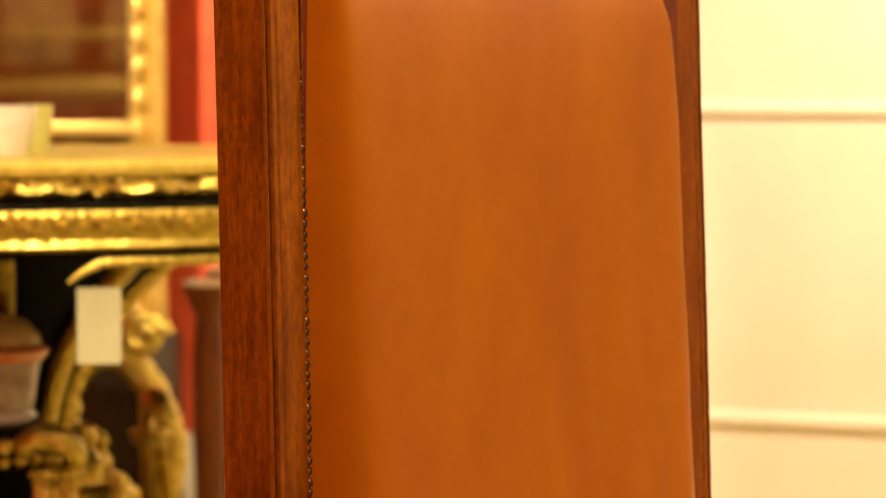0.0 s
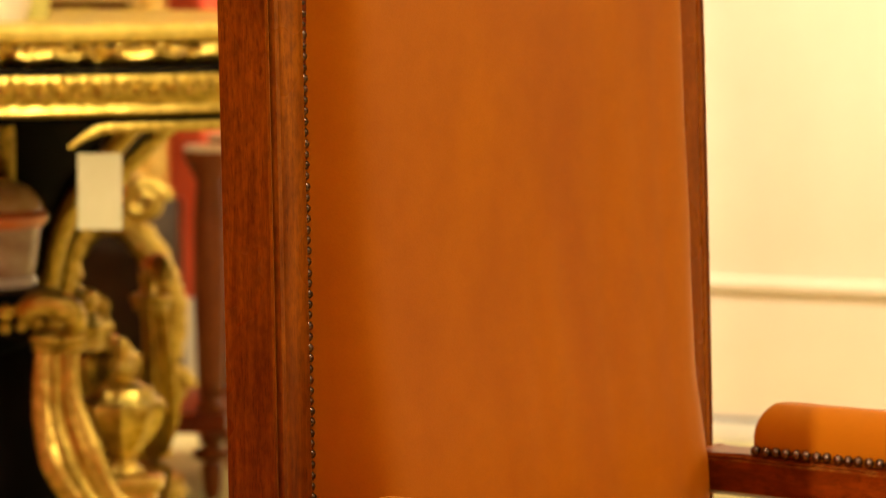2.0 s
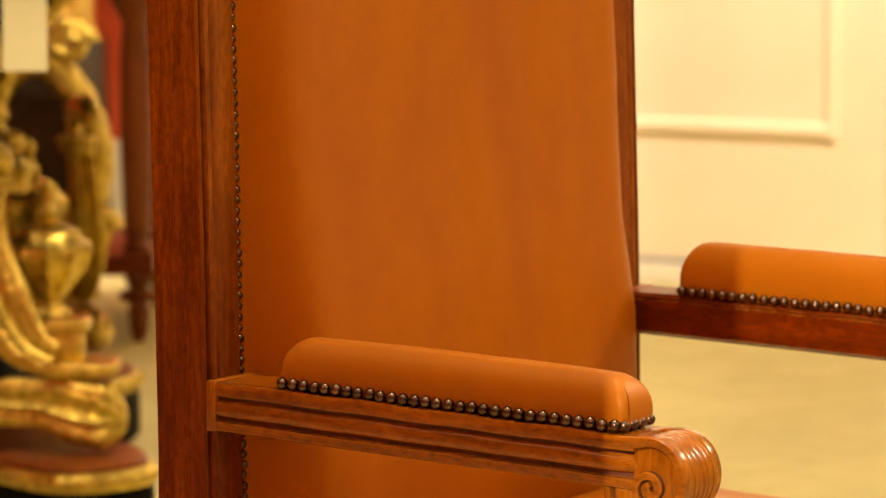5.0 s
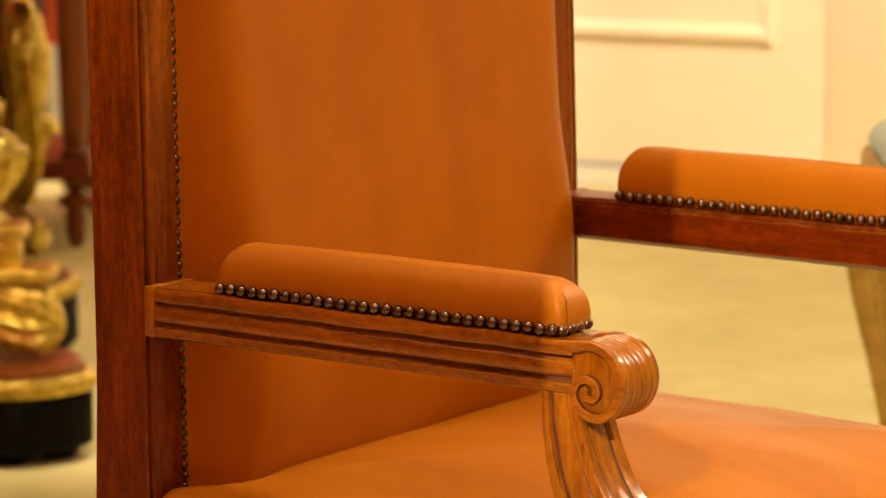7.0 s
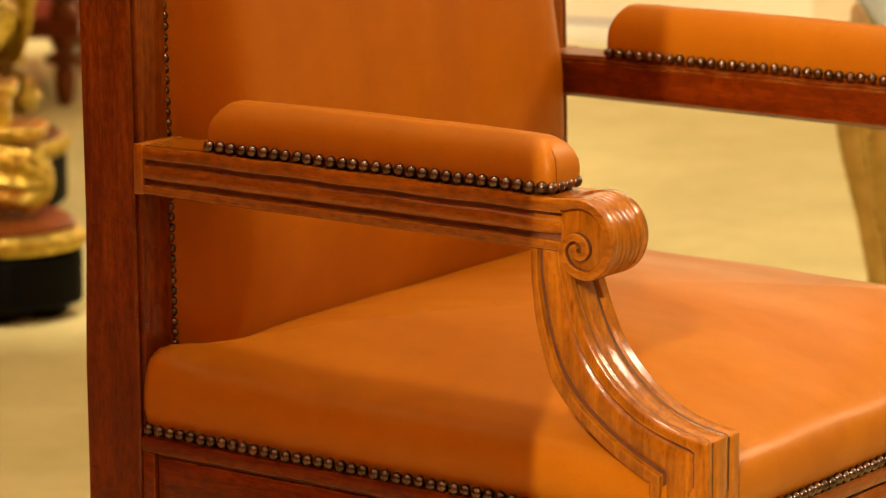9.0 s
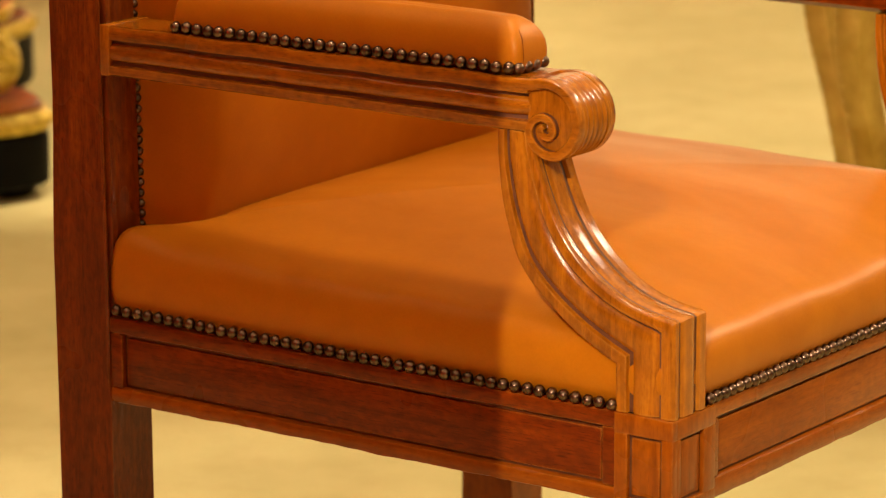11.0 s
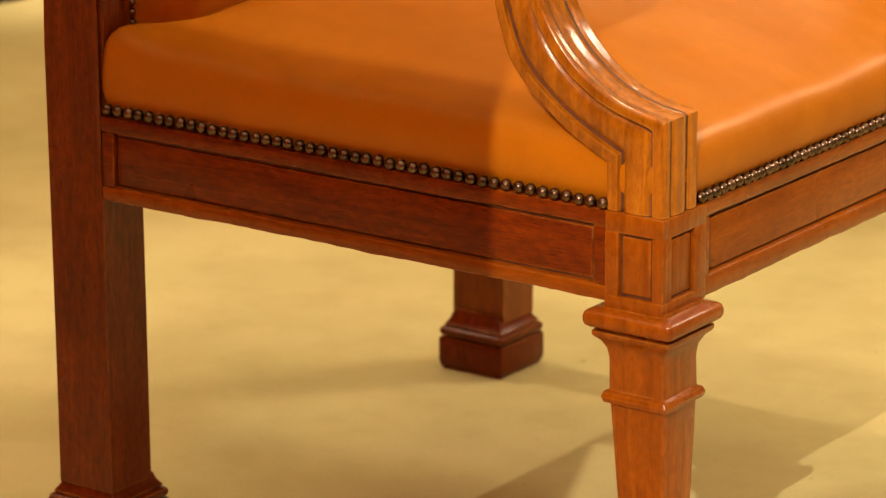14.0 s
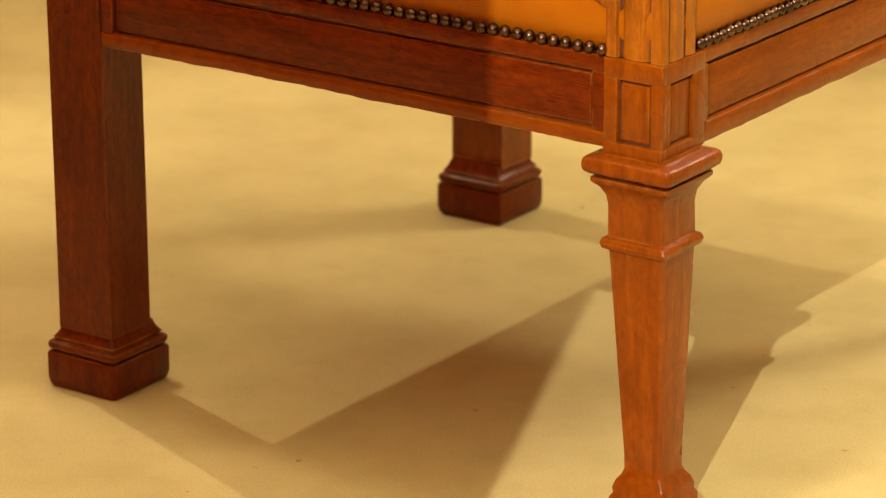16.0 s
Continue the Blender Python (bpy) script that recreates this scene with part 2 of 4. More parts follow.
def box(x0, x1, y0, y1, z0, z1, bevel=0.0, seg=2, bm=None):
    bm2 = bmesh.new()
    vs = [bm2.verts.new(p) for p in ((x0, y0, z0), (x1, y0, z0), (x1, y1, z0), (x0, y1, z0), (x0, y0, z1), (x1, y0, z1), (x1, y1, z1), (x0, y1, z1))]
    for f in ((3, 2, 1, 0), (4, 5, 6, 7), (0, 1, 5, 4), (1, 2, 6, 5), (2, 3, 7, 6), (3, 0, 4, 7)):
        bm2.faces.new([vs[i] for i in f])
    if bevel:
        bmesh.ops.bevel(bm2, geom=bm2.edges[:], offset=bevel, segments=seg, profile=0.5, affect="EDGES")
    if bm is None:
        return bm2
    return join(bm, bm2)


def join(bm, other):
    me = bpy.data.meshes.new("tmp")
    other.to_mesh(me)
    other.free()
    bm.from_mesh(me)
    bpy.data.meshes.remove(me)
    return bm


def loft(rings, closed=True, caps=True, bm=None):
    """Skin over rings of equal count."""
    bm = bm or bmesh.new()
    vr = [[bm.verts.new(p) for p in r] for r in rings]
    k = len(rings[0])
    for a, b2 in zip(vr, vr[1:]):
        for i in range(k if closed else k - 1):
            j = (i + 1) % k
            bm.faces.new((a[i], a[j], b2[j], b2[i]))
    if caps:
        bm.faces.new(vr[0][::-1])
        bm.faces.new(vr[-1])
    return bm


def square_turn(cx, cy, profile, r=0.003, seg=3):
    """A post of square plan with rounded corners; profile: (half width, z), upwards."""
    rings = []
    for h, z in profile:
        rr = min(r, h * 0.4)
        ring = []
        for sx, sy, a0 in ((1, 1, 0), (-1, 1, 90), (-1, -1, 180), (1, -1, 270)):
            for k in range(seg + 1):
                a = radians(a0 + 90 * k / seg)
                ring.append((cx + sx * (h - rr) + rr * math.cos(a), cy + sy * (h - rr) + rr * math.sin(a), z))
        rings.append(ring)
    return loft(rings)


def turned(profile, cx=0.0, cy=0.0, n=32, bm=None, lobes=0, depth=0.0):
    rings = []
    for r, z in profile:
        rings.append([(cx + (r + depth * r * math.cos(lobes * a)) * math.cos(a), cy + (r + depth * r * math.cos(lobes * a)) * math.sin(a), z)
                      for a in (2 * math.pi * k / n for k in range(n))])
    return loft(rings, bm=bm)


def tube(points, radius, n=8, bm=None):
    """A round bar along points; radius: a number or one for each point."""
    pts = [Vector(p) for p in points]
    rad = radius if isinstance(radius, (list, tuple)) else [radius] * len(pts)
    rings = []
    up = None
    for i, p in enumerate(pts):
        d = (pts[min(i + 1, len(pts) - 1)] - pts[max(i - 1, 0)]).normalized()
        if up is None:
            up = Vector((0, 0, 1)) if abs(d.z) < 0.9 else Vector((1, 0, 0))
        s = d.cross(up).normalized()
        up = s.cross(d).normalized()
        rings.append([p + rad[i] * (math.cos(2 * math.pi * k / n) * s + math.sin(2 * math.pi * k / n) * up) for k in range(n)])
    return loft(rings, bm=bm)


def spline(points, count):
    """Points on a smooth line through the given ones."""
    P = [Vector(p) for p in points]
    out = []
    for i in range(count):
        u = i / (count - 1) * (len(P) - 1)
        k = min(int(u), len(P) - 2)
        t = u - k
        p0, p1, p2, p3 = P[max(k - 1, 0)], P[k], P[k + 1], P[min(k + 2, len(P) - 1)]
        out.append(0.5 * ((2 * p1) + (p2 - p0) * t + (2 * p0 - 5 * p1 + 4 * p2 - p3) * t * t + (3 * p1 - p0 - 3 * p2 + p3) * t ** 3))
    return out


# ---- the room ----
def slab(name, x0, x1, y0, y1, z0, z1, material, label, m=None):
    ob = obj(name, box(x0, x1, y0, y1, z0, z1), material, None, "", False)
    if m is not None:
        ob.matrix_world = m
    return tagged(ob, label, "", "", "structure")


slab("floor", -5, 5, -4, 12, -0.1, 0, carpet, "beige wool carpet with faint stains")
slab("ceiling", -5, 5, -4, 12, 2.95, 3.05, ceiling_paint, "plain pale ceiling")
# south and west walls are unseen; their red is chosen to redden bounced light
slab("wall_south", -5, 5, -4.1, -4, 0, 2.95, red_wall, "red fabric-covered wall")
slab("wall_west", -5.1, -5, -4, 12, 0, 2.95, red_wall, "red fabric-covered wall")
slab("wall_east", 5, 5.1, -4, 12, 0, 2.95, cream, "plain cream painted wall")
# the panelled wall runs slantwise behind the chair
WALL = pose(0.29, 8.85, 0, 0, 0, -21.8)
slab("wall_north", -0.95, 5.2, 0.0, 0.15, 0, 2.95, cream, "cream painted wall with moulded panels", WALL)
# unseen slab, added so that its edge cuts off the front-left lamp
slab("light_blocker", -5, -0.4005, 0.90, 1.02, 0, 2.95, red_wall, "unseen red fabric-covered slab added to block the front lamp")
slab("wall_red", -5, -0.62, 9.45, 9.6, 0, 2.95, red_wall, "red fabric-covered wall")

# ---- the armchair: x to its front, y across, z up; near side at y = 0 ----
CHAIR = pose(-0.3228, 3.2964, 0, 0, 0, -35.33)
WIDE, DEEP = 0.713, 0.62
RAIL_LOW, RAIL_TOP = 0.350, 0.430
chair = thing("armchair", CHAIR, "tall carved wooden armchair with tan leather upholstery and brass nails", "armchair")


def flip(bm, lift=0.0):
    """Mirror a mesh to the chair's far side."""
    for v in bm.verts:
        v.co.y = WIDE - v.co.y
        v.co.z += lift
    return bm


LIFT = 0.0075  # the far arm sits a trifle higher than the near one


def rake(z):
    """How far the front face of the back posts lies from x = 0 at height z."""
    return 0.006 - 0.019 * (z / 1.32) ** 2


def back_post():
    sec = [(-0.060, 0.0), (-0.0035, 0.0), (-0.0015, 0.0018), (-0.0020, 0.0034), (-0.0060, 0.0042), (-0.0060, 0.0072), (-0.0015, 0.0080), (0.0, 0.0095), (0.0, 0.015), (-0.0016, 0.0162),
           (-0.0006, 0.0175), (0.0, 0.022), (0.0, 0.047), (-0.0010, 0.0495), (-0.007, 0.0505), (-0.007, 0.054), (-0.060, 0.056), (-0.062, 0.054), (-0.062, 0.002)]
    rings = []
    for k in range(40):
        z = 0.060 + (1.46 - 0.060) * k / 39
        wide = 1.0 if z > 0.40 else 1.0 + 0.07 * min(1, (0.40 - z) / 0.06)
        deep = 0.005 * min(1, max(0, (0.62 - z) / 0.12))
        rings.append([((x if z > 0.37 or x < -0.02 else -0.0002) + rake(z) - (deep if x < -0.03 else 0), y * wide + 0.002, z) for x, y in sec])
    return loft(rings)


FOOT = [(0.0385, 0.0), (0.0412, 0.003), (0.0428, 0.010), (0.0428, 0.0335), (0.0415, 0.0362), (0.0372, 0.0368), (0.0372, 0.0390), (0.0412, 0.0394), (0.0422, 0.0425), (0.0415, 0.0458), (0.0385, 0.0480),
        (0.0372, 0.0484), (0.0372, 0.0494), (0.0384, 0.0506), (0.0362, 0.0530), (0.0337, 0.0570), (0.0322, 0.0622), (0.0305, 0.0640), (0.0300, 0.0680)]
for far in (False, True):
    bm = back_post()
    bm.normal_update()
    for f in bm.faces:
        c = f.calc_center_median()
        side = c.y - 0.002
        if abs(f.normal.z) < 0.9 and c.x - rake(c.z) > -0.0066 and 0.0036 < side < 0.0076 and c.x - rake(c.z) < -0.0025 and c.z > 0.44:
            f.material_index = 1
    if far:
        flip(bm)
        for v in bm.verts:
            v.co.y += 0.009 * min(1.0, max(0.0, (0.42 - v.co.z) / 0.1)) - 0.008 * min(1.0, max(0.0, (v.co.z - 0.72) / 0.5))
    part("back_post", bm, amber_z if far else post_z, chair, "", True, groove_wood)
    bm = square_turn(-0.028, 0.0360, FOOT, 0.004)
    bm.normal_update()
    for f in bm.faces:
        if 0.0362 < f.calc_center_median().z < 0.0394:
            f.material_index = 1
    if far:
        flip(bm)
        for v in bm.verts:
            v.co.y += 0.011
    part("foot", bm, wood_z, chair, "", True, groove_wood)

# top rail and the board behind the upholstery
part("top_rail", box(-0.072, -0.012, 0.055, WIDE - 0.055, 1.372, 1.46, 0.006), wood_y, chair)
part("back_board", box(-0.055, -0.012, 0.054, WIDE - 0.054, 0.45, 1.372, 0.002), wood_z, chair)


def cushion(x0, x1, y0, y1, rings, corner, seg=6, grid=9):
    """An upholstered pad of rounded plan: rings of (inset, z)."""
    loops = []
    for inset, z in rings:
        a0, a1, b0, b1 = x0 + inset, x1 - inset, y0 + inset, y1 - inset
        r = max(corner - inset * 0.4, 0.008)
        loop = []
        cs = [(a1 - r, b1 - r, 0), (a0 + r, b1 - r, 90), (a0 + r, b0 + r, 180), (a1 - r, b0 + r, 270)]
        for i, (cx, cy, ang) in enumerate(cs):
            for k in range(seg + 1):
                a = radians(ang + 90 * k / seg)
                loop.append(Vector((cx + r * math.cos(a), cy + r * math.sin(a), z)))
            nx, ny, nang = cs[(i + 1) % 4]
            end = loop[-1]
            a = radians(nang)
            nxt = Vector((nx + r * math.cos(a), ny + r * math.sin(a), z))
            for k in range(1, grid):
                loop.append(end.lerp(nxt, k / grid))
        loops.append(loop)
    return loft(loops)


SEAT = [(0.012, 0.428), (0.002, 0.434), (-0.003, 0.444), (-0.0055, 0.456), (-0.0055, 0.468), (-0.0035, 0.479), (-0.0005, 0.4868), (0.0035, 0.4922), (0.0085, 0.4962), (0.015, 0.4995), (0.024, 0.5030), (0.038, 0.5075),
        (0.056, 0.5125), (0.078, 0.5180), (0.105, 0.5240), (0.14, 0.5305), (0.18, 0.5360), (0.23, 0.5405), (0.29, 0.5430)]


def seat_pad():
    """The stuffed seat: a crisp crest all round, small pulls in the leather along it, and a tuck where it meets the back."""
    bm = cushion(0.001, DEEP - 0.009, 0.0105, WIDE - 0.0105, SEAT, 0.013, 8, 44)
    for v in bm.verts:
        x, y, z = v.co
        lift = min(1.0, max(0.0, (z - 0.455) / 0.05))
        edge = min(y, WIDE - y, DEEP - x)
        pull = noise.noise((x * 16, y * 16, 3.1)) + 0.5 * noise.noise((x * 37, y * 37, 9.4))
        crest = math.exp(-((edge - 0.016) / 0.022) ** 2)
        v.co.z += lift * (0.0065 * math.exp(-((x - 0.02) / 0.10) ** 2) - 0.006 * max(0, x - 0.3) / 0.3 + 0.006 * y / WIDE
                          + 0.017 * math.exp(-(x / 0.040) ** 2 - (y / 0.055) ** 2) - 0.0045 * math.exp(-((x - 0.035) / 0.03) ** 2 - ((y - 0.095) / 0.035) ** 2)
                          + 0.0034 * pull * crest + 0.0016 * noise.noise((x * 9, y * 9, 1.7)))
        low = 1.0 - min(1.0, abs(z - 0.465) / 0.03)
        v.co.y += (-1 if y < WIDE / 2 else 1) * 0.0026 * low * noise.noise((x * 22, z * 14, y))
    return bm


bm = seat_pad()
part("seat", bm, leather_seat, chair, "plump tan leather seat")

ROLL_NEAR = [(0.0, -0.0070), (0.005, -0.0062), (0.008, 0.000), (0.012, 0.0080), (0.019, 0.0165), (0.026, 0.0245), (0.040, 0.0310), (0.060, 0.0365), (0.085, 0.0395), (0.12, 0.0395), (0.25, 0.036), (0.42, 0.0335)]
ROLL_REST = [(0.0, -0.008), (0.001, 0.004), (0.003, 0.010), (0.009, 0.0155), (0.020, 0.0205), (0.038, 0.0245), (0.065, 0.0275), (0.10, 0.030), (0.15, 0.032), (0.30, 0.0333)]


def curve(table, d):
    for (a, u), (c, v) in zip(table, table[1:]):
        if d <= c:
            return u + (v - u) * max(0.0, d - a) / (c - a)
    return table[-1][1]


def softmin(a, c, k):
    return -k * math.log(math.exp(-a / k) + math.exp(-c / k))


# how far the pad's far edge draws in at a height, and the soft upright folds: place, width, height, middle and reach
SLACK = [(0.47, 0.002), (0.66, 0.002), (0.70, 0.001), (0.75, 0.008), (0.80, 0.0145), (0.85, 0.0130), (0.90, 0.0117), (0.95, 0.010), (1.0, 0.0113), (1.05, 0.0143), (1.10, 0.0157), (1.15, 0.017), (1.20, 0.0187), (1.25, 0.023), (1.30, 0.029), (1.34, 0.05), (1.38, 0.09)]
FOLDS = [(0.335, 0.012, -0.0022, 0.80, 0.13), (0.365, 0.016, 0.0018, 0.82, 0.15), (0.46, 0.014, -0.0018, 0.86, 0.20), (0.50, 0.020, 0.0016, 0.90, 0.22), (0.27, 0.020, -0.0014, 0.72, 0.10), (0.575, 0.016, -0.0016, 1.00, 0.25)]


def back_pad():
    """The stuffed back: a fine net of points that falls off towards its edges."""
    y0, y1, z0, z1 = 0.054, WIDE - 0.056, 0.47, 1.372
    share = [0.5 - 0.5 * math.cos(math.pi * k / 60) for k in range(61)]
    ys = [y0 + (y1 - y0) * (0.35 * k / 60 + 0.65 * s) for k, s in enumerate(share)]
    zs = [z0 + (z1 - z0) * (0.6 * k / 90 + 0.4 * (0.5 - 0.5 * math.cos(math.pi * k / 90))) for k in range(91)]
    bm = bmesh.new()
    net = []
    for z in zs:
        line = []
        for y in ys:
            rest = curve(ROLL_REST, max(0.0, softmin(y1 - y, softmin(z - z0, z1 - z, 0.02), 0.02) + 0.004))
            near = sum(curve(ROLL_NEAR, max(0.0, y - y0 + s)) for s in (-0.005, -0.0025, 0.0, 0.0025, 0.005)) / 5
            d = softmin(near, rest, 0.0022)
            swell = 1 + 1.1 * math.exp(-((z - 0.62) / 0.24) ** 2)
            yy = y - ((y - 0.36) / 0.3 * curve(SLACK, z) if y > 0.36 else 0.0)
            fold = sum(h * math.exp(-((y - c - 0.05 * (z - 0.8)) / w) ** 2 - ((z - m) / s) ** 2) for c, w, h, m, s in FOLDS)
            line.append(bm.verts.new((rake(z) + (d * swell if d > 0 else d) + fold * min(1.0, max(0.0, d / 0.02)), yy, z)))
        net.append(line)
    for a, c in zip(net, net[1:]):
        for k in range(len(ys) - 1):
            bm.faces.new((a[k], a[k + 1], c[k + 1], c[k]))
    rim = [e for e in bm.edges if e.is_boundary]
    out = bmesh.ops.extrude_edge_only(bm, edges=rim)
    for v in out["geom"]:
        if isinstance(v, bmesh.types.BMVert):
            v.co.x = rake(v.co.z) - 0.014
    return bm


bm = back_pad()
part("backrest", bm, leather_back, chair, "tan leather back pad with soft vertical creases")


# seat rails with sunk panels
def sunk_rail(name, p0, p1, ends, axis, face, sign, thick, mat_, drop=0.0):
    """A rail along an axis between p0 and p1 whose outer face lies at 'face'; sign: outward direction."""
    def b3(a0, a1, d0, d1, z0, z1, bev, bm=None):
        lo, hi = sorted((face - sign * d0, face - sign * d1))
        if axis == "x":
            return box(a0, a1, lo, hi, z0, z1, bev, 2, bm)
        return box(lo, hi, a0, a1, z0, z1, bev, 2, bm)
    def worn_bar(d0, d1, z0, z1, r, rub):
        """A bar whose edges are rubbed uneven along its length."""
        rings, count = [], int((p1 - p0) / 0.006)
        low = high = out = 0.0
        lo, hi = face - sign * d0, face - sign * d1
        for k in range(count + 1):
            low, high, out = [0.86 * v + random.uniform(-rub, rub) for v in (low, high, out)]
            a = p0 + (p1 - p0) * k / count
            o = lo - sign * abs(out) * 0.6
            s = -sign * r
            sec = [(o, z0 + r + low), (o + s * 0.3, z0 + r * 0.3 + low), (o + s, z0 + low), (hi, z0 + low), (hi, z1), (o + s, z1), (o + s * 0.3, z1 - r * 0.3 - abs(high) * 0.5), (o, z1 - r - abs(high))]
            rings.append([(a, d, z) if axis == "x" else (d, a, z) for d, z in sec])
        return loft(rings)
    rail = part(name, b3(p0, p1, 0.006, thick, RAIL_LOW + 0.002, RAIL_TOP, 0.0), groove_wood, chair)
    part("top_strip", worn_bar(0.0, 0.010, 0.4160, RAIL_TOP + 0.001, 0.0024, 0.0003), mat_, rail)
    part("bead", worn_bar(-0.001, 0.012, RAIL_LOW - drop, 0.3650, 0.0042, 0.00042), amber_x if axis == "x" else amber_y, rail)
    part("end_strip", b3(p0, p0 + ends[0], 0.0, 0.010, 0.3645, 0.4165, 0.0018), mat_, rail)
    part("end_strip", b3(p1 - ends[1], p1, 0.0, 0.010, 0.3645, 0.4165, 0.0018), mat_, rail)
    part("rail_panel", b3(p0 + ends[0] + 0.0022, p1 - ends[1] - 0.0022, 0.0036, 0.0075, 0.3674, 0.4128, 0.0014), mat_, rail)
    return rail


sunk_rail("side_rail", 0.003, 0.5635, (0.0145, 0.0165), "x", 0.004, -1, 0.026, wood_x)
sunk_rail("side_rail", 0.003, 0.5635, (0.0145, 0.0165), "x", WIDE - 0.004, 1, 0.026, wood_x)
sunk_rail("front_rail", 0.0660, WIDE - 0.0660, (0.0155, 0.0155), "y", DEEP - 0.004, 1, 0.026, amber_y, 0.004)
part("back_rail", box(-0.045, -0.015, 0.058, WIDE - 0.058, RAIL_LOW, RAIL_TOP, 0.002), wood_y, chair)

# front legs: panelled block, cap, tapering shaft with a ring, small foot
LEG = [(0.0270, 0.0), (0.0290, 0.004), (0.0290, 0.030), (0.0265, 0.034), (0.0270, 0.039), (0.0245, 0.046), (0.0208, 0.051), (0.0190, 0.056), (0.0190, 0.068), (0.0256, 0.2235), (0.0270, 0.2570), (0.0276, 0.2592),
       (0.0318, 0.2612), (0.0333, 0.2655), (0.0318, 0.2698), (0.0278, 0.2718), (0.0276, 0.300), (0.0290, 0.309), (0.0330, 0.3165), (0.0372, 0.3203), (0.0386, 0.3222), (0.0386, 0.3255), (0.0345, 0.3262), (0.0340, 0.3300)]
CAP = [(0.0345, 0.3288), (0.0410, 0.3296), (0.0438, 0.3318), (0.0448, 0.3350), (0.0447, 0.3395), (0.0436, 0.3428), (0.0410, 0.3446), (0.0340, 0.3455), (0.0322, 0.3462), (0.0318, 0.3490)]


def leg_block(far):
    x0, x1, y0, y1, z0, z1 = DEEP - 0.0585, DEEP, 0.0, 0.0705, 0.3465, 0.4315
    d, w, low, top = 0.0045, 0.0135, 0.0115, 0.0180
    bm = box(x0 + d, x1 - d, y0 + d, y1 - d, z0, z1)
    block = part("leg_block", flip(bm) if far else bm, groove_wood, chair)
    strips = [box(a0, a1, y0, y0 + d + 0.004, c0, c1, 0.0016) for a0, a1, c0, c1 in
              ((x0, x1, z0, z0 + low), (x0, x1, z1 - top, z1), (x0, x0 + w, z0 + low - 0.001, z1 - top + 0.001), (x1 - w + 0.002, x1, z0 + low - 0.001, z1 - top + 0.001))]
    strips += [box(x1 - d - 0.004, x1 - 0.0003, a0, a1, c0, c1, 0.0016) for a0, a1, c0, c1 in
               ((y0 + 0.006, y1, z0 + 0.0004, z0 + low), (y0 + 0.006, y1, z1 - top, z1 - 0.0004), (y0 + 0.006, y0 + w + 0.0015, z0 + low - 0.001, z1 - top + 0.001), (y1 - w - 0.006, y1, z0 + low - 0.001, z1 - top + 0.001))]
    plates = [box(x0 + w + 0.0026, x1 - w - 0.0006, y0 + 0.0030, y0 + d + 0.003, z0 + low + 0.0026, z1 - top - 0.0026, 0.0014),
              box(x1 - d - 0.003, x1 - 0.0030, y0 + w + 0.0041, y1 - w - 0.0086, z0 + low + 0.0026, z1 - top - 0.0026, 0.0014)]
    for p in strips:
        part("frame_strip", flip(p) if far else p, amber_z, block)
    for p in plates:
        part("block_panel", flip(p) if far else p, amber_z, block)


for far in (False, True):
    leg_block(far)
    cx, cy = DEEP - 0.0293, 0.0298
    for name, prof in (("front_leg", LEG), ("leg_cap", CAP)):
        bm = square_turn(cx, cy + 0.0028, prof, 0.0045 if name == "leg_cap" else 0.0028)
        for v in bm.verts:
            v.co.x += 0.015 * max(0.0, 0.31 - v.co.z)
            v.co.y += 0.018 * max(0.0, 0.31 - v.co.z)
        part(name, flip(bm) if far else bm, amber_z, chair)


# arms
def band(low, high, y0, y1, side, edge, inner):
    """A moulded bar between two lines in the x-z plane: side gives (share across, depth) of its outer face, inner that of the other, edge the reeding of its upper edge."""
    rings = []
    for (xa, za), (xb, zb) in zip(low, high):
        a, b = Vector((xa, za)), Vector((xb, zb))
        inward = (a - b).normalized()
        ring = []
        for u, d in side:
            p = a.lerp(b, u)
            ring.append((p.x, y0 + d, p.y))
        for v, d in edge:
            p = b + inward * d
            ring.append((p.x, y0 + (y1 - y0) * v, p.y))
        for u, d in inner[::-1]:
            p = a.lerp(b, u)
            ring.append((p.x, y1 - d, p.y))
        rings.append(ring)
    bm = loft(rings)
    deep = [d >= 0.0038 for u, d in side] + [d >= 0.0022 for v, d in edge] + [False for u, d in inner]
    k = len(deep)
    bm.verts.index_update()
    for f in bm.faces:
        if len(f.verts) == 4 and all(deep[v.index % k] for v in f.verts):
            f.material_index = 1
    return bm


MOULD = [(0.0, 0.0022), (0.03, 0.0004), (0.07, 0.0), (0.195, 0.0), (0.215, 0.0046), (0.285, 0.0052), (0.31, 0.0026), (0.35, 0.0010), (0.42, 0.0002), (0.49, 0.0004), (0.55, 0.0013), (0.60, 0.0028), (0.635, 0.0054),
         (0.705, 0.0056), (0.725, 0.0004), (0.76, 0.0), (0.93, 0.0), (0.975, 0.0010), (1.0, 0.0034)]
POST_MOULD = [(0.0, 0.0024), (0.03, 0.0006), (0.07, 0.0), (0.19, 0.0), (0.215, 0.0042), (0.27, 0.0046), (0.30, 0.0026), (0.36, 0.0012), (0.48, 0.0003), (0.60, 0.0008), (0.68, 0.0022), (0.72, 0.0042),
              (0.765, 0.0044), (0.79, 0.0), (0.82, 0.0), (0.93, 0.0), (0.97, 0.0012), (1.0, 0.0038)]
REED = [(0.06, 0.0), (0.15, 0.0), (0.18, 0.0026), (0.25, 0.0028), (0.29, 0.0006), (0.36, 0.0), (0.50, 0.0), (0.60, 0.0002), (0.66, 0.0026), (0.73, 0.0028), (0.77, 0.0002), (0.81, 0.0), (0.94, 0.0)]
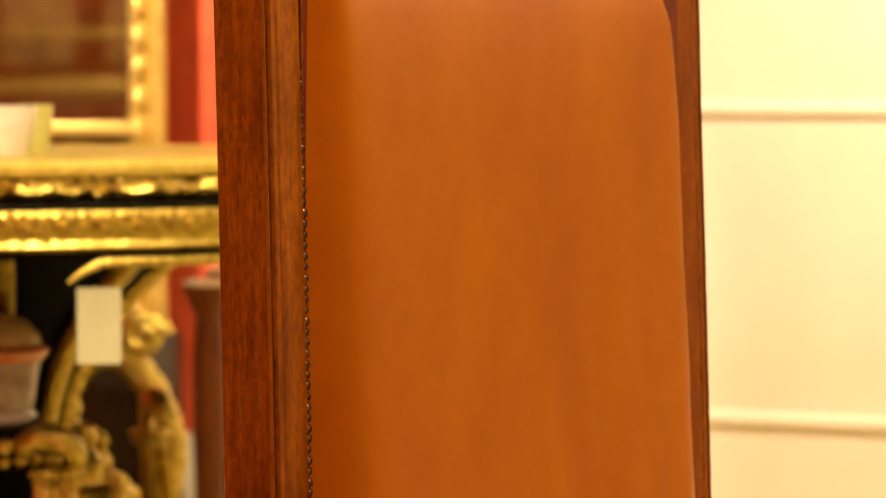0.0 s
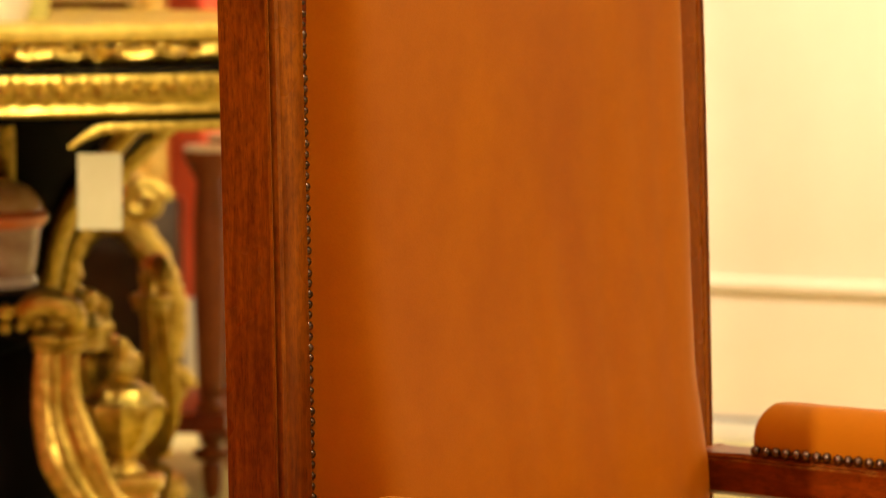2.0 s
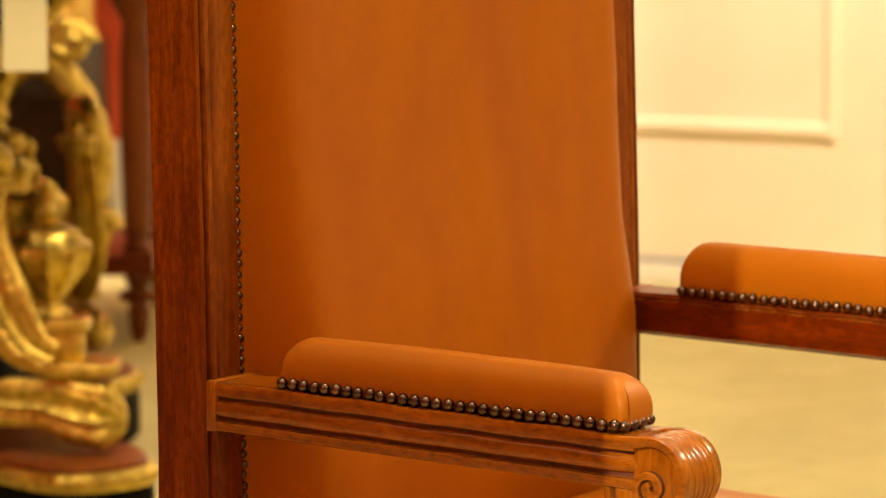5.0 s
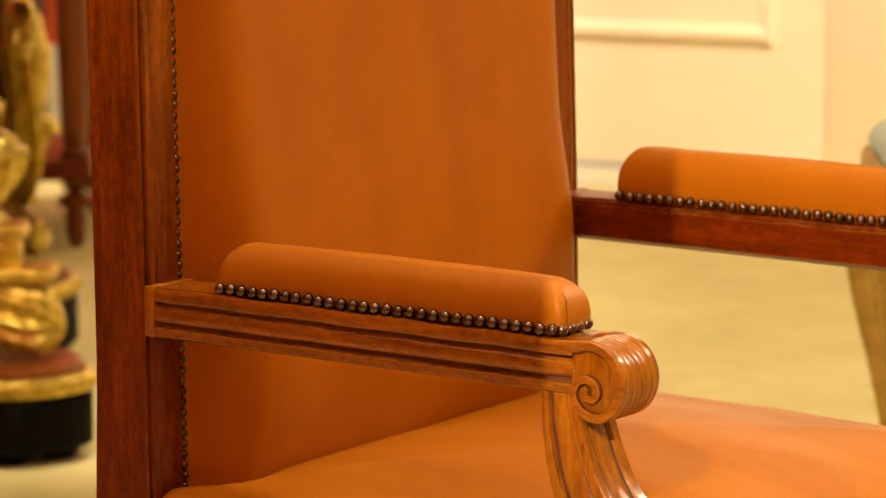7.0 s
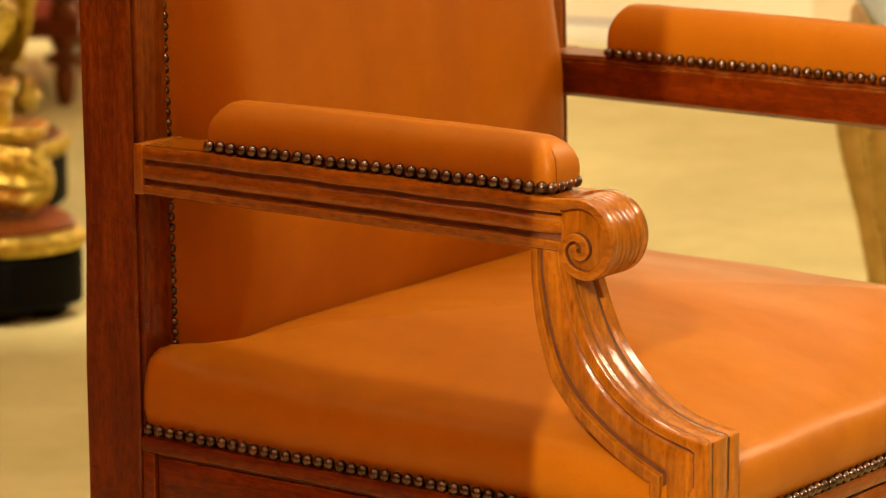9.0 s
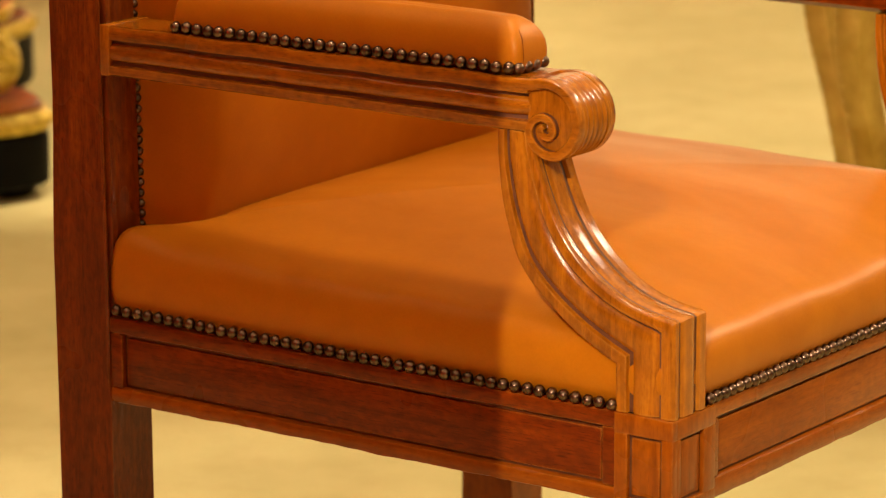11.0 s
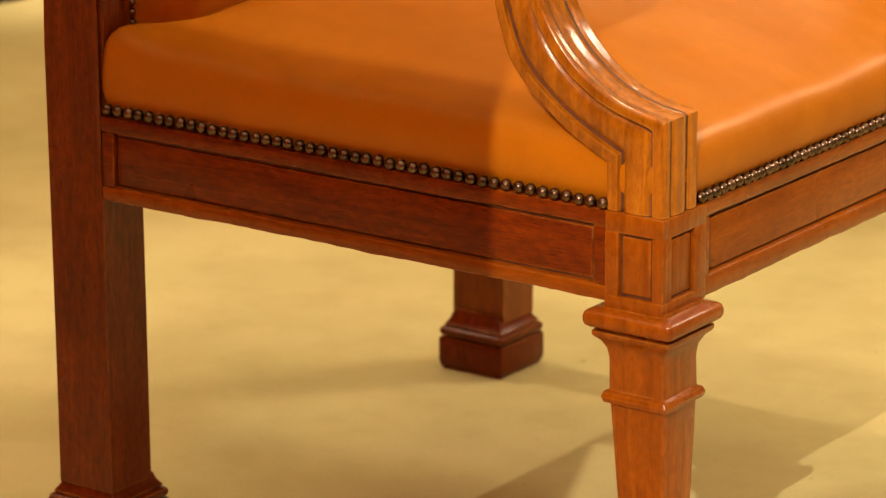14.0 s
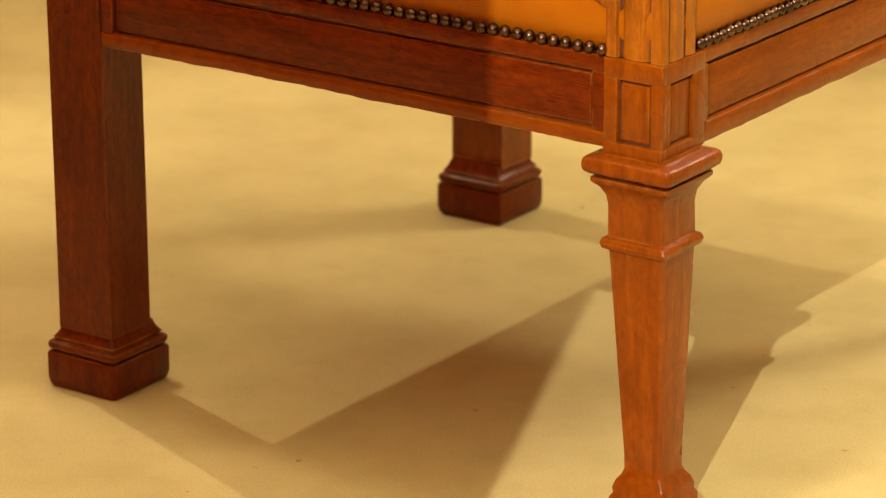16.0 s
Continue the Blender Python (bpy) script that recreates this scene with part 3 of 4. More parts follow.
PLAIN_SIDE = [(0.0, 0.014), (0.13, 0.0004), (0.16, 0.0), (0.50, 0.0), (0.84, 0.0), (0.87, 0.0016), (0.90, 0.0016), (0.92, 0.0), (0.97, 0.0010), (1.0, 0.0034)]
FLAT = [(0.04, 0.0), (0.5, 0.0), (0.96, 0.0)]
ARM_Y0, ARM_Y1 = 0.001, 0.057
EYE_X, EYE_Z, ROUND = 0.4890, 0.6715, 0.0355
POST_BACK = [(0.4405, 0.6600), (0.4405, 0.6400), (0.4425, 0.6180), (0.4452, 0.5985), (0.4515, 0.5745), (0.4599, 0.5512), (0.4715, 0.5345), (0.4860, 0.5204), (0.5015, 0.5075), (0.5178, 0.4954), (0.5350, 0.4850), (0.5521, 0.4760), (0.5606, 0.4724)]
POST_FRONT = [(0.4760, 0.6600), (0.4785, 0.6450), (0.4840, 0.6275), (0.4920, 0.6065), (0.5015, 0.5865), (0.5145, 0.5678), (0.5305, 0.5516), (0.5490, 0.5378), (0.5700, 0.5270), (0.5905, 0.5208), (0.6050, 0.5182), (0.6145, 0.5170), (0.6187, 0.5150)]


RIDGE = [(0.4600, 0.6996, 0.0058), (0.4740, 0.7010, 0.0052), (0.4890, 0.7030, 0.0042), (0.5015, 0.7005, 0.0040), (0.5118, 0.6935, 0.0040), (0.5182, 0.6835, 0.0041), (0.5205, 0.6720, 0.0042), (0.5180, 0.6600, 0.0043),
         (0.5110, 0.6495, 0.0044), (0.5000, 0.6425, 0.0044), (0.4880, 0.6432, 0.0042), (0.4778, 0.6495, 0.0040), (0.4730, 0.6600, 0.0038), (0.4770, 0.6702, 0.0037), (0.4862, 0.6742, 0.0037), (0.4945, 0.6708, 0.0037),
         (0.4972, 0.6630, 0.0036), (0.4930, 0.6578, 0.0034), (0.4868, 0.6590, 0.0033), (0.4850, 0.6640, 0.0032), (0.4880, 0.6668, 0.0024)]


def volute(y, s):
    """The flat band that runs on from the arm's upper edge, round the rolled end and into a spiral."""
    path = spline([(x, w, z) for x, z, w in RIDGE], 150)
    rings = []
    for i, p in enumerate(path):
        a, b = path[max(i - 1, 0)], path[min(i + 1, len(path) - 1)]
        d = Vector((b.x - a.x, 0, b.z - a.z)).normalized()
        n = Vector((d.z, 0, -d.x))
        rings.append([(p.x + u * p.y * n.x, y + s * d2, p.z + u * p.y * n.z) for u, d2 in ((-1, 0.0075), (-1, 0.0010), (-0.8, -0.0002), (-0.3, -0.0006), (0.3, -0.0006), (0.8, -0.0002), (1, 0.0010), (1, 0.0075))])
    bm = loft(rings)
    bm.verts.index_update()
    for f in bm.faces:
        k = sorted({v.index % 8 for v in f.verts})
        if len(f.verts) == 4 and k in ([0, 1], [6, 7]):
            inner = k == [6, 7]
            if inner or min(v.index for v in f.verts) // 8 > 72:
                f.material_index = 1
    return bm


def scroll_outline():
    """The rolled end seen from the side: points and how far the reeding shows there."""
    out = [(EYE_X + ROUND * math.cos(a), EYE_Z + ROUND * math.sin(a), min(1.0, (84 - math.degrees(a)) / 25, (math.degrees(a) + 82) / 25)) for a in (radians(84 - 156 * k / 38) for k in range(39))]
    return out + [(x, z, 0.0) for x, z in ((0.4930, 0.6375), (0.4860, 0.6393), (0.4785, 0.6425), (0.4720, 0.6495), (0.4690, 0.6580), (0.4690, 0.6680), (0.4690, 0.6850), (0.4700, 0.7000), (0.4780, 0.7055), (0.4850, 0.7066))]


def rolled_end():
    wide = ARM_Y1 - ARM_Y0
    rows_ = [(0.0052, 0.0020, 0.0), (0.0060, 0.0, 0.0), (0.0095, 0.0, 0.0)]
    rows_ += [(0.0100 + (wide - 0.0200) * k / 60, 0.0, 0.0030 * (1 - abs(math.sin(math.pi * 5 * k / 60)) ** 0.6)) for k in range(61)]
    rows_ += [(wide - y, c, r) for y, c, r in rows_[2::-1]]
    rings = []
    for y, c, r in rows_:
        ring = []
        for x, z, w in scroll_outline():
            d = Vector((x - EYE_X, z - EYE_Z))
            d *= 1 - (c + r * w) / d.length
            ring.append((EYE_X + d.x, ARM_Y0 + y, EYE_Z + d.y))
        rings.append(ring)
    return loft(rings)


def pad_nails():
    spots = []
    x = 0.088
    while x < 0.452:
        spots.append(((x, 0.0055, 0.7118), (0, -1, 0.1)))
        x += 0.0125
    for k in range(4):
        spots.append(((0.4560, 0.0075 + 0.0125 * (k + 0.3), 0.7118), (1, 0, 0.1)))
        if k:
            spots.append(((0.0835, 0.0075 + 0.0125 * k, 0.7118), (-1, 0, 0.1)))
    return spots


PAD = [(0.004, 0.7065), (0.001, 0.7100), (0.0, 0.7170), (0.0, 0.7260), (0.0010, 0.7340), (0.0032, 0.7405), (0.0065, 0.7458), (0.0102, 0.7496), (0.0138, 0.7520), (0.0163, 0.7532)]
nails = []
for far in (False, True):
    bm = band([(0.002 + 0.4700 * k / 47, 0.6598) for k in range(48)], [(0.002 + 0.4700 * k / 47, 0.7062 - 0.0006 * math.sin(k * 0.6)) for k in range(48)], ARM_Y0, ARM_Y1, MOULD, FLAT, PLAIN_SIDE)
    for v in bm.verts:
        s = max(0.0, v.co.x - 0.435) / 0.037
        if 0.6695 < v.co.z < 0.6930:
            v.co.y += (0.0046 if v.co.y < 0.03 else -0.0010) * s * s
    # the far arm's shade is in its colour: it takes the dark frame wood
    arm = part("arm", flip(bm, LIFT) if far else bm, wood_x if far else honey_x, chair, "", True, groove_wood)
    # the moulding returns in a square end at the back post
    bm = box(0.0015, 0.0125, ARM_Y0 - 0.0006, ARM_Y1 + 0.0006, 0.6594, 0.7066, 0.0016)
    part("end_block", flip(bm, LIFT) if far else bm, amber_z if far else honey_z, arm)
    bm = rolled_end()
    scroll = part("scroll", flip(bm, LIFT) if far else bm, honey_z, arm, "reeded rolled end of the arm")
    for y, s in ((ARM_Y0, 1), (ARM_Y1, -1)):
        bm = volute(y, s)
        part("volute", flip(bm, LIFT) if far else bm, honey_x, arm, "carved spiral band", True, groove_wood)
    low, high = [(p.x, p.z) for p in spline([(x, 0, z) for x, z in POST_BACK], 49)], [(p.x, p.z) for p in spline([(x, 0, z) for x, z in POST_FRONT], 49)]
    low += [(0.5606 + 0.0002 * k / 6, 0.4724 - 0.0406 * k / 6) for k in range(1, 7)]
    high += [(0.6187 + 0.0005 * k / 6, 0.5150 - 0.0832 * k / 6) for k in range(1, 7)]
    bm = band(low, high, ARM_Y0 + 0.001, ARM_Y1 - 0.001, POST_MOULD, REED, POST_MOULD)
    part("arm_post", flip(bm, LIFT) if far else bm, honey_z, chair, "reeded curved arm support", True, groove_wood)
    bm = cushion(0.0815, 0.4585, 0.0065, 0.0560, PAD, 0.008, 5, 30)
    for v in bm.verts:
        s = (v.co.x - 0.0815) / 0.3755
        v.co.z -= (v.co.z - 0.708) / 0.05 * (0.0060 * max(0, 1 - s / 0.065) ** 2 + (0.0 if far else 0.0032 - 0.0022 * s) + 0.005 * max(0, (s - 0.88) / 0.12) ** 2 - 0.0015 * math.sin(math.pi * s))
        v.co.z += 0.16 * (v.co.z - 0.708) * far
        v.co.z += 0.0010 * noise.noise((v.co.x * 24, v.co.y * 30, 4.0 + far)) * min(1.0, max(0.0, (v.co.z - 0.715) / 0.02))
    pad = part("arm_pad", flip(bm, LIFT) if far else bm, leather_seat, chair, "tan leather arm pad")
    bm = tube([(0.4587, 0.0150, 0.716), (0.4590, 0.0140, 0.726), (0.4580, 0.0135, 0.737), (0.4540, 0.0140, 0.7445)], [0.0002, 0.0005, 0.0006, 0.0002], 6)
    part("corner_tuck", flip(bm, LIFT) if far else bm, tuck_leather, pad, "dark tuck in the leather at the corner")
    for p, d in pad_nails():
        if far:
            # the inward face of the far pad is the one in view
            p, d = (p[0], WIDE - 0.0575 + (p[1] - 0.0055), p[2] + LIFT), d
        nails.append((p, d))

x = 0.0125
while x < 0.560:
    nails.append(((x, 0.0035, 0.4365 + 0.0028 * max(0.0, 1 - x / 0.4)), (0, -1, 0.1)))
    x += 0.0124
y = 0.066
while y < WIDE - 0.062:
    nails.append(((DEEP - 0.0055, y, 0.4365), (1, 0, 0.1)))
    y += 0.0124
z = 0.47
while z < 1.40:
    nails.append(((rake(z) - 0.0036 - 0.0022 * min(1, max(0, (z - 0.55) / 0.2)), 0.0562, z), (1, -0.25, 0.01)))
    z += 0.0099


def nail_mesh():
    bm = bmesh.new()
    rings = [[(r * math.cos(a), r * math.sin(a), z) for a in (2 * math.pi * k / 10 for k in range(10))] for r, z in ((0.0054, -0.001), (0.0054, 0.0006), (0.0046, 0.0029), (0.0028, 0.0045), (0.0009, 0.0052))]
    loft(rings, bm=bm)
    shade(bm, True)
    me = bpy.data.meshes.new("nail")
    bm.to_mesh(me)
    bm.free()
    me.materials.append(nail_metal)
    return me


NAIL = nail_mesh()
for p, d in nails:
    ob = new("nail", NAIL)
    small = 0.8 if d[1] == -0.25 else 1.0
    ob.parent = chair
    j = Vector((random.uniform(-0.0006, 0.0006), random.uniform(-0.0004, 0.0004), random.uniform(-0.0006, 0.0006)))
    ob.matrix_local = Matrix.Translation(Vector(p) + j) @ (Vector(d) + 60 * j).to_track_quat("Z", "Y").to_matrix().to_4x4() @ Matrix.Scale(small, 4)

# ---- wall mouldings ----
def rail_strip(x0, x1, y, z, r=0.016):
    """A half-round strip on the panelled wall, along its length."""
    prof = [(0.0, -1.3), (-0.5, -1.25), (-0.8, -0.9), (-1.0, -0.3), (-0.95, 0.4), (-0.55, 1.0), (0.0, 1.2)]
    return loft([[(x, y + a * r, z + b * r) for a, b in prof] for x in (x0, x1)])


def rail_post(x, y, z0, z1, r=0.014):
    prof = [(-1.2, 0.0), (-1.0, -0.7), (-0.3, -1.0), (0.3, -1.0), (1.0, -0.7), (1.2, 0.0)]
    return loft([[(x + a * r, y + b * r, z) for a, b in prof] for z in (z0, z1)])


def on_wall(name, bm, material, label):
    ob = obj(name, bm, material)
    ob.matrix_world = WALL
    return tagged(ob, label, "", "", "structure")


bm = rail_strip(-0.9, 0.385, 0.0, 0.388)
join(bm, rail_strip(-0.9, 0.385, 0.0, 1.136))
join(bm, rail_post(0.385, 0.0, 0.37, 1.155))
on_wall("trim", bm, cream, "cream painted panel moulding on the wall")
on_wall("pilaster", box(0.535, 1.6, -0.02, 0.004, 0.0, 2.94, 0.006), cream, "cream painted flat pilaster")
bm = box(-0.93, 0.534, -0.014, 0.004, 0.0, 0.052, 0.004)
on_wall("baseboard", bm, white_paint, "low white painted skirting board")
on_wall("skirting_strip", tube([(-0.9, -0.008, 0.059), (0.53, -0.008, 0.059)], 0.0065, 8), strip_grey, "thin grey strip along the top of the skirting")
tagged(obj("baseboard", box(-5, -0.63, 9.43, 9.455, 0.0, 0.29, 0.006), white_paint), "tall white painted skirting board", "", "", "structure")


# ---- gilt centre table ----
def bead_ring(cx, cy, radius, z, r, count, bm):
    for k in range(count):
        a = 2 * math.pi * k / count
        s = bmesh.new()
        bmesh.ops.create_icosphere(s, subdivisions=1, radius=r * (0.8 + 0.4 * random.random()))
        bmesh.ops.translate(s, verts=s.verts, vec=(cx + radius * math.cos(a), cy + radius * math.sin(a), z + random.uniform(-0.3, 0.3) * r))
        join(bm, s)
    return bm


TABLE = Vector((-1.08, 6.20, 0))
table = thing("centre_table", pose(*TABLE), "round black lacquer centre table with heavy gilt bronze mounts", "table")
# in plan three blunt lobes with hollow sides between them
LOBE = [(0.33, -0.150), (0.40, -0.122), (0.47, -0.116), (0.53, -0.110), (0.575, -0.096), (0.605, -0.072), (0.618, -0.036), (0.622, 0.0), (0.618, 0.036), (0.605, 0.072), (0.575, 0.096), (0.53, 0.110), (0.47, 0.116), (0.40, 0.122), (0.33, 0.150)]
LOBE_TURN = -52


def lobed(profile):
    """A solid of the three-lobed plan; profile: (inset, z), upwards."""
    plan = []
    for k in range(3):
        a = radians(LOBE_TURN + 120 * k)
        plan += [(u * math.cos(a) - v * math.sin(a), u * math.sin(a) + v * math.cos(a)) for u, v in LOBE]
        plan.append((0.285 * math.cos(a + radians(60)), 0.285 * math.sin(a + radians(60))))
    fine = spline([(x, y, 0) for x, y in plan + plan[:1]], 193)[:-1]
    return loft([[(p.x * (1 - i / 0.6), p.y * (1 - i / 0.6), z) for p in fine] for i, z in profile])


part("plinth", lobed([(0.012, 0.022), (0.0, 0.030), (0.0, 0.104), (0.010, 0.116)]), ebony, table)
for k in range(3):
    for side in (-5, 5):
        a = radians(LOBE_TURN + 120 * k + side)
        part("bun_foot", turned([(0.026, 0.0), (0.034, 0.008), (0.034, 0.018), (0.028, 0.026)], 0.545 * math.cos(a), 0.545 * math.sin(a), 20), ebony, table)
bm = lobed([(0.012, 0.112), (-0.002, 0.116), (-0.006, 0.124), (-0.004, 0.136), (0.004, 0.144), (0.014, 0.146)])
for k in range(3):
    a = radians(LOBE_TURN + 120 * k)
    for u, v in [(p.x, p.y) for p in spline([(u, v, 0) for u, v in LOBE], 44)]:
        s = bmesh.new()
        bmesh.ops.create_icosphere(s, subdivisions=1, radius=0.011 * random.uniform(0.8, 1.2))
        bmesh.ops.translate(s, verts=s.verts, vec=(u * math.cos(a) - v * math.sin(a), u * math.sin(a) + v * math.cos(a), 0.130 + random.uniform(-0.003, 0.003)))
        join(bm, s)
part("plinth_top", lobed([(0.016, 0.140), (0.016, 0.151), (0.024, 0.156), (0.05, 0.158)]), mahogany, table, "dull brown top of the plinth")
part("plinth_band", bm, gilt, table, "gilt leaf band")
part("base", turned([(0.21, 0.144), (0.20, 0.17), (0.17, 0.22), (0.15, 0.27), (0.14, 0.34), (0.12, 0.42), (0.10, 0.62), (0.12, 0.74), (0.18, 0.83), (0.25, 0.90), (0.30, 0.95), (0.50, 0.962)], n=48), ebony, table)
part("apron", turned([(0.40, 0.957), (0.66, 0.957), (0.685, 0.958), (0.69, 0.968), (0.64, 0.974)], n=96), ebony, table)
for k in range(6):
    pts = []
    for j in range(33):
        a = radians(-71 + 60 * k + 32 * j / 32)
        end = min(j, 32 - j) / 5
        pts.append((0.682 * math.cos(a), 0.682 * math.sin(a), 0.952 - 0.030 * max(0.0, 1 - end) ** 1.6))
    bm = tube(pts, [0.004 + 0.005 * min(1.0, min(j, 32 - j) / 4) for j in range(33)], 8)
    part("apron_edge", bm, gilt, table, "gilt edge of the shaped apron")
bm = turned([(0.62, 0.964), (0.690, 0.968), (0.702, 0.976), (0.696, 0.987), (0.702, 1.000), (0.704, 1.022), (0.696, 1.032), (0.64, 1.034)], n=120)
bead_ring(0, 0, 0.703, 1.008, 0.012, 150, bm)
bead_ring(0, 0, 0.700, 1.024, 0.006, 220, bm)
part("rim", bm, gilt, table, "cast gilt bronze rim")
part("tabletop", turned([(0.50, 1.028), (0.690, 1.032), (0.690, 1.041), (0.50, 1.043)], n=96), ebony, table)
bm = turned([(0.50, 1.041), (0.585, 1.043), (0.60, 1.050), (0.585, 1.066), (0.56, 1.070), (0.50, 1.060)], n=96, lobes=24, depth=0.02)
for k in range(25):
    mid = 2 * math.pi * (k + random.uniform(-0.06, 0.06)) / 25
    for wide, deep, thick, rise in ((0.066, 0.046, 0.010, 0.006), (0.036, 0.024, 0.008, 0.014)):
        pts = []
        for j in range(27):
            q = 2 * math.pi * j / 26
            rr, along = 0.587 + deep * math.cos(q), wide * math.sin(q)
            pts.append((rr * math.cos(mid + along / 0.587), rr * math.sin(mid + along / 0.587), 1.052 + rise + 0.003 * math.cos(7 * q)))
        tube(pts, [thick * (1 + 0.22 * math.cos(9 * j)) for j in range(27)], 7, bm)
    for j in range(5):
        s = bmesh.new()
        bmesh.ops.create_icosphere(s, subdivisions=1, radius=random.uniform(0.008, 0.014))
        a = mid + (j - 2) * 0.012 / 0.587 + (math.pi / 25 if j % 2 else 0)
        rr = 0.587 + random.uniform(-0.03, 0.03)
        bmesh.ops.translate(s, verts=s.verts, vec=(rr * math.cos(a), rr * math.sin(a), 1.066))
        join(bm, s)
part("border", bm, gilt, table, "scrolling gilt leaf border")


LEG_LINE = [(0.153, -0.340, 0.592), (0.152, -0.350, 0.552), (0.153, -0.355, 0.497), (0.161, -0.360, 0.452), (0.177, -0.370, 0.407), (0.197, -0.375, 0.367), (0.225, -0.380, 0.331), (0.267, -0.385, 0.309)]
LEG_WIDE = [(0.0, 0.0306), (1.0, 0.0324), (2.0, 0.036), (3.0, 0.0414), (4.0, 0.0468), (5.0, 0.0432), (6.0, 0.036), (7.0, 0.0234)]


def scroll_leg():
    """A swelling, reeded strap that sweeps down and outwards to the foot, with a curl on top."""
    path, rings = spline(LEG_LINE, 44), []
    for k, p in enumerate(path):
        d = path[min(k + 1, 43)] - path[max(k - 1, 0)]
        across = Vector((d.z, 0, -d.x)).normalized()
        w = curve(LEG_WIDE, 7 * k / 43)
        ring = []
        for i in range(72):
            a = 2 * math.pi * i / 72
            q = 1 + 0.13 * math.cos(12 * a)
            ring.append(p + across * (w * q * math.cos(a)) + Vector((0, 0.62 * w * q * math.sin(a), 0)))
        rings.append(ring)
    bm = loft(rings)
    tube(spline([(0.100, -0.35, 0.625), (0.115, -0.35, 0.648), (0.145, -0.352, 0.652), (0.178, -0.352, 0.638), (0.184, -0.35, 0.612), (0.160, -0.345, 0.590)], 24), [0.008 + 0.016 * math.sin(math.pi * min(1, 0.15 + k / 26)) for k in range(24)], 10, bm)
    return bm


def leg_collar():
    """Beads round the top of the strap."""
    bm = bmesh.new()
    for z, r, out in ((0.593, 0.0095, 1.12), (0.578, 0.006, 1.08)):
        count = 16 if r > 0.008 else 24
        for k in range(count):
            a = 2 * math.pi * k / count
            s = bmesh.new()
            bmesh.ops.create_icosphere(s, subdivisions=2, radius=r * random.uniform(0.9, 1.1))
            bmesh.ops.translate(s, verts=s.verts, vec=(0.153 + 0.033 * out * math.cos(a), -0.342 + 0.024 * out * math.sin(a), z))
            join(bm, s)
    return bm


URN = [(0.012, 0.275), (0.050, 0.278), (0.054, 0.30), (0.040, 0.315), (0.046, 0.335), (0.044, 0.352), (0.034, 0.362), (0.034, 0.372), (0.022, 0.382), (0.020, 0.395), (0.034, 0.412), (0.052, 0.435), (0.064, 0.458), (0.068, 0.472),
       (0.066, 0.484), (0.050, 0.494), (0.044, 0.508), (0.026, 0.517), (0.014, 0.524), (0.019, 0.537), (0.011, 0.548), (0.008, 0.560), (0.013, 0.572), (0.010, 0.582), (0.003, 0.590)]


def scroll_foot():
    """A fluted roll lying on the base, with the small block that carries the urn."""
    rings = []
    path = spline([(0.150, -0.375, 0.235), (0.200, -0.380, 0.240), (0.260, -0.388, 0.238), (0.310, -0.394, 0.228), (0.345, -0.400, 0.220), (0.385, -0.405, 0.215)], 26)
    for k, c in enumerate(path):
        s = k / 25
        r = (0.030 + 0.026 * s) * min(1.0, 0.25 + 6 * s, 0.15 + 5.5 * (1 - s)) * (1 + 0.06 * math.sin(14 * s))
        rings.append([(c.x + 0.35 * r * math.cos(a), c.y + r * q * math.cos(a), c.z + r * q * math.sin(a)) for a, q in ((2 * math.pi * i / 60, 1 + 0.15 * math.cos(10 * 2 * math.pi * i / 60)) for i in range(60))])
    return loft(rings)


FOOT_BLOCKS = [("ledge", (0.255, 0.372, -0.425, -0.330, 0.286, 0.308, 0.006)), ("urn_block", (0.264, 0.314, -0.385, -0.330, 0.307, 0.352, 0.004)), ("urn_plate", (0.256, 0.324, -0.393, -0.322, 0.350, 0.374, 0.006))]


KNOP = [(0.012, 0.555), (0.030, 0.562), (0.026, 0.585), (0.034, 0.600), (0.018, 0.618), (0.012, 0.625), (0.022, 0.640), (0.018, 0.655), (0.006, 0.662)]
for turn in (0, -120, 120):
    bm = scroll_leg()
    bm.transform(Matrix.Rotation(radians(turn), 4, "Z"))
    leg = part("scroll_leg", bm, gilt, table)
    bm = leg_collar()
    bm.transform(Matrix.Rotation(radians(turn), 4, "Z"))
    collar = part("bead_collar", bm, gilt, leg)
    collar["kind"] = "stuff"
    bm = scroll_foot()
    bm.transform(Matrix.Rotation(radians(turn), 4, "Z"))
    part("scroll_foot", bm, gilt, table)
    for name, sides in FOOT_BLOCKS:
        bm = box(*sides)
        bm.transform(Matrix.Rotation(radians(turn), 4, "Z"))
        part(name, bm, gilt, table)
    for name, prof, r, ang, lobes in (("urn", URN, 0.382, -49, 10), ("knop", KNOP, 0.27, -48, 7)):
        bm = turned(prof, r, 0.0, 30, None, lobes, 0.07)
        bm.transform(Matrix.Rotation(radians(ang + turn), 4, "Z"))
        part(name, bm, gilt, table)
bm = turned([(0.02, 0.56), (0.115, 0.60), (0.12, 0.655), (0.11, 0.662), (0.02, 0.663)], 0.03, -0.25, 28)
part("ledge", bm, ebony, table)
mount = part("ledge_mount", bead_ring(0.03, -0.25, 0.117, 0.640, 0.018, 26, bead_ring(0.03, -0.25, 0.112, 0.612, 0.014, 26, bmesh.new())), gilt, table, "gilt leaf mount")
mount["kind"] = "stuff"
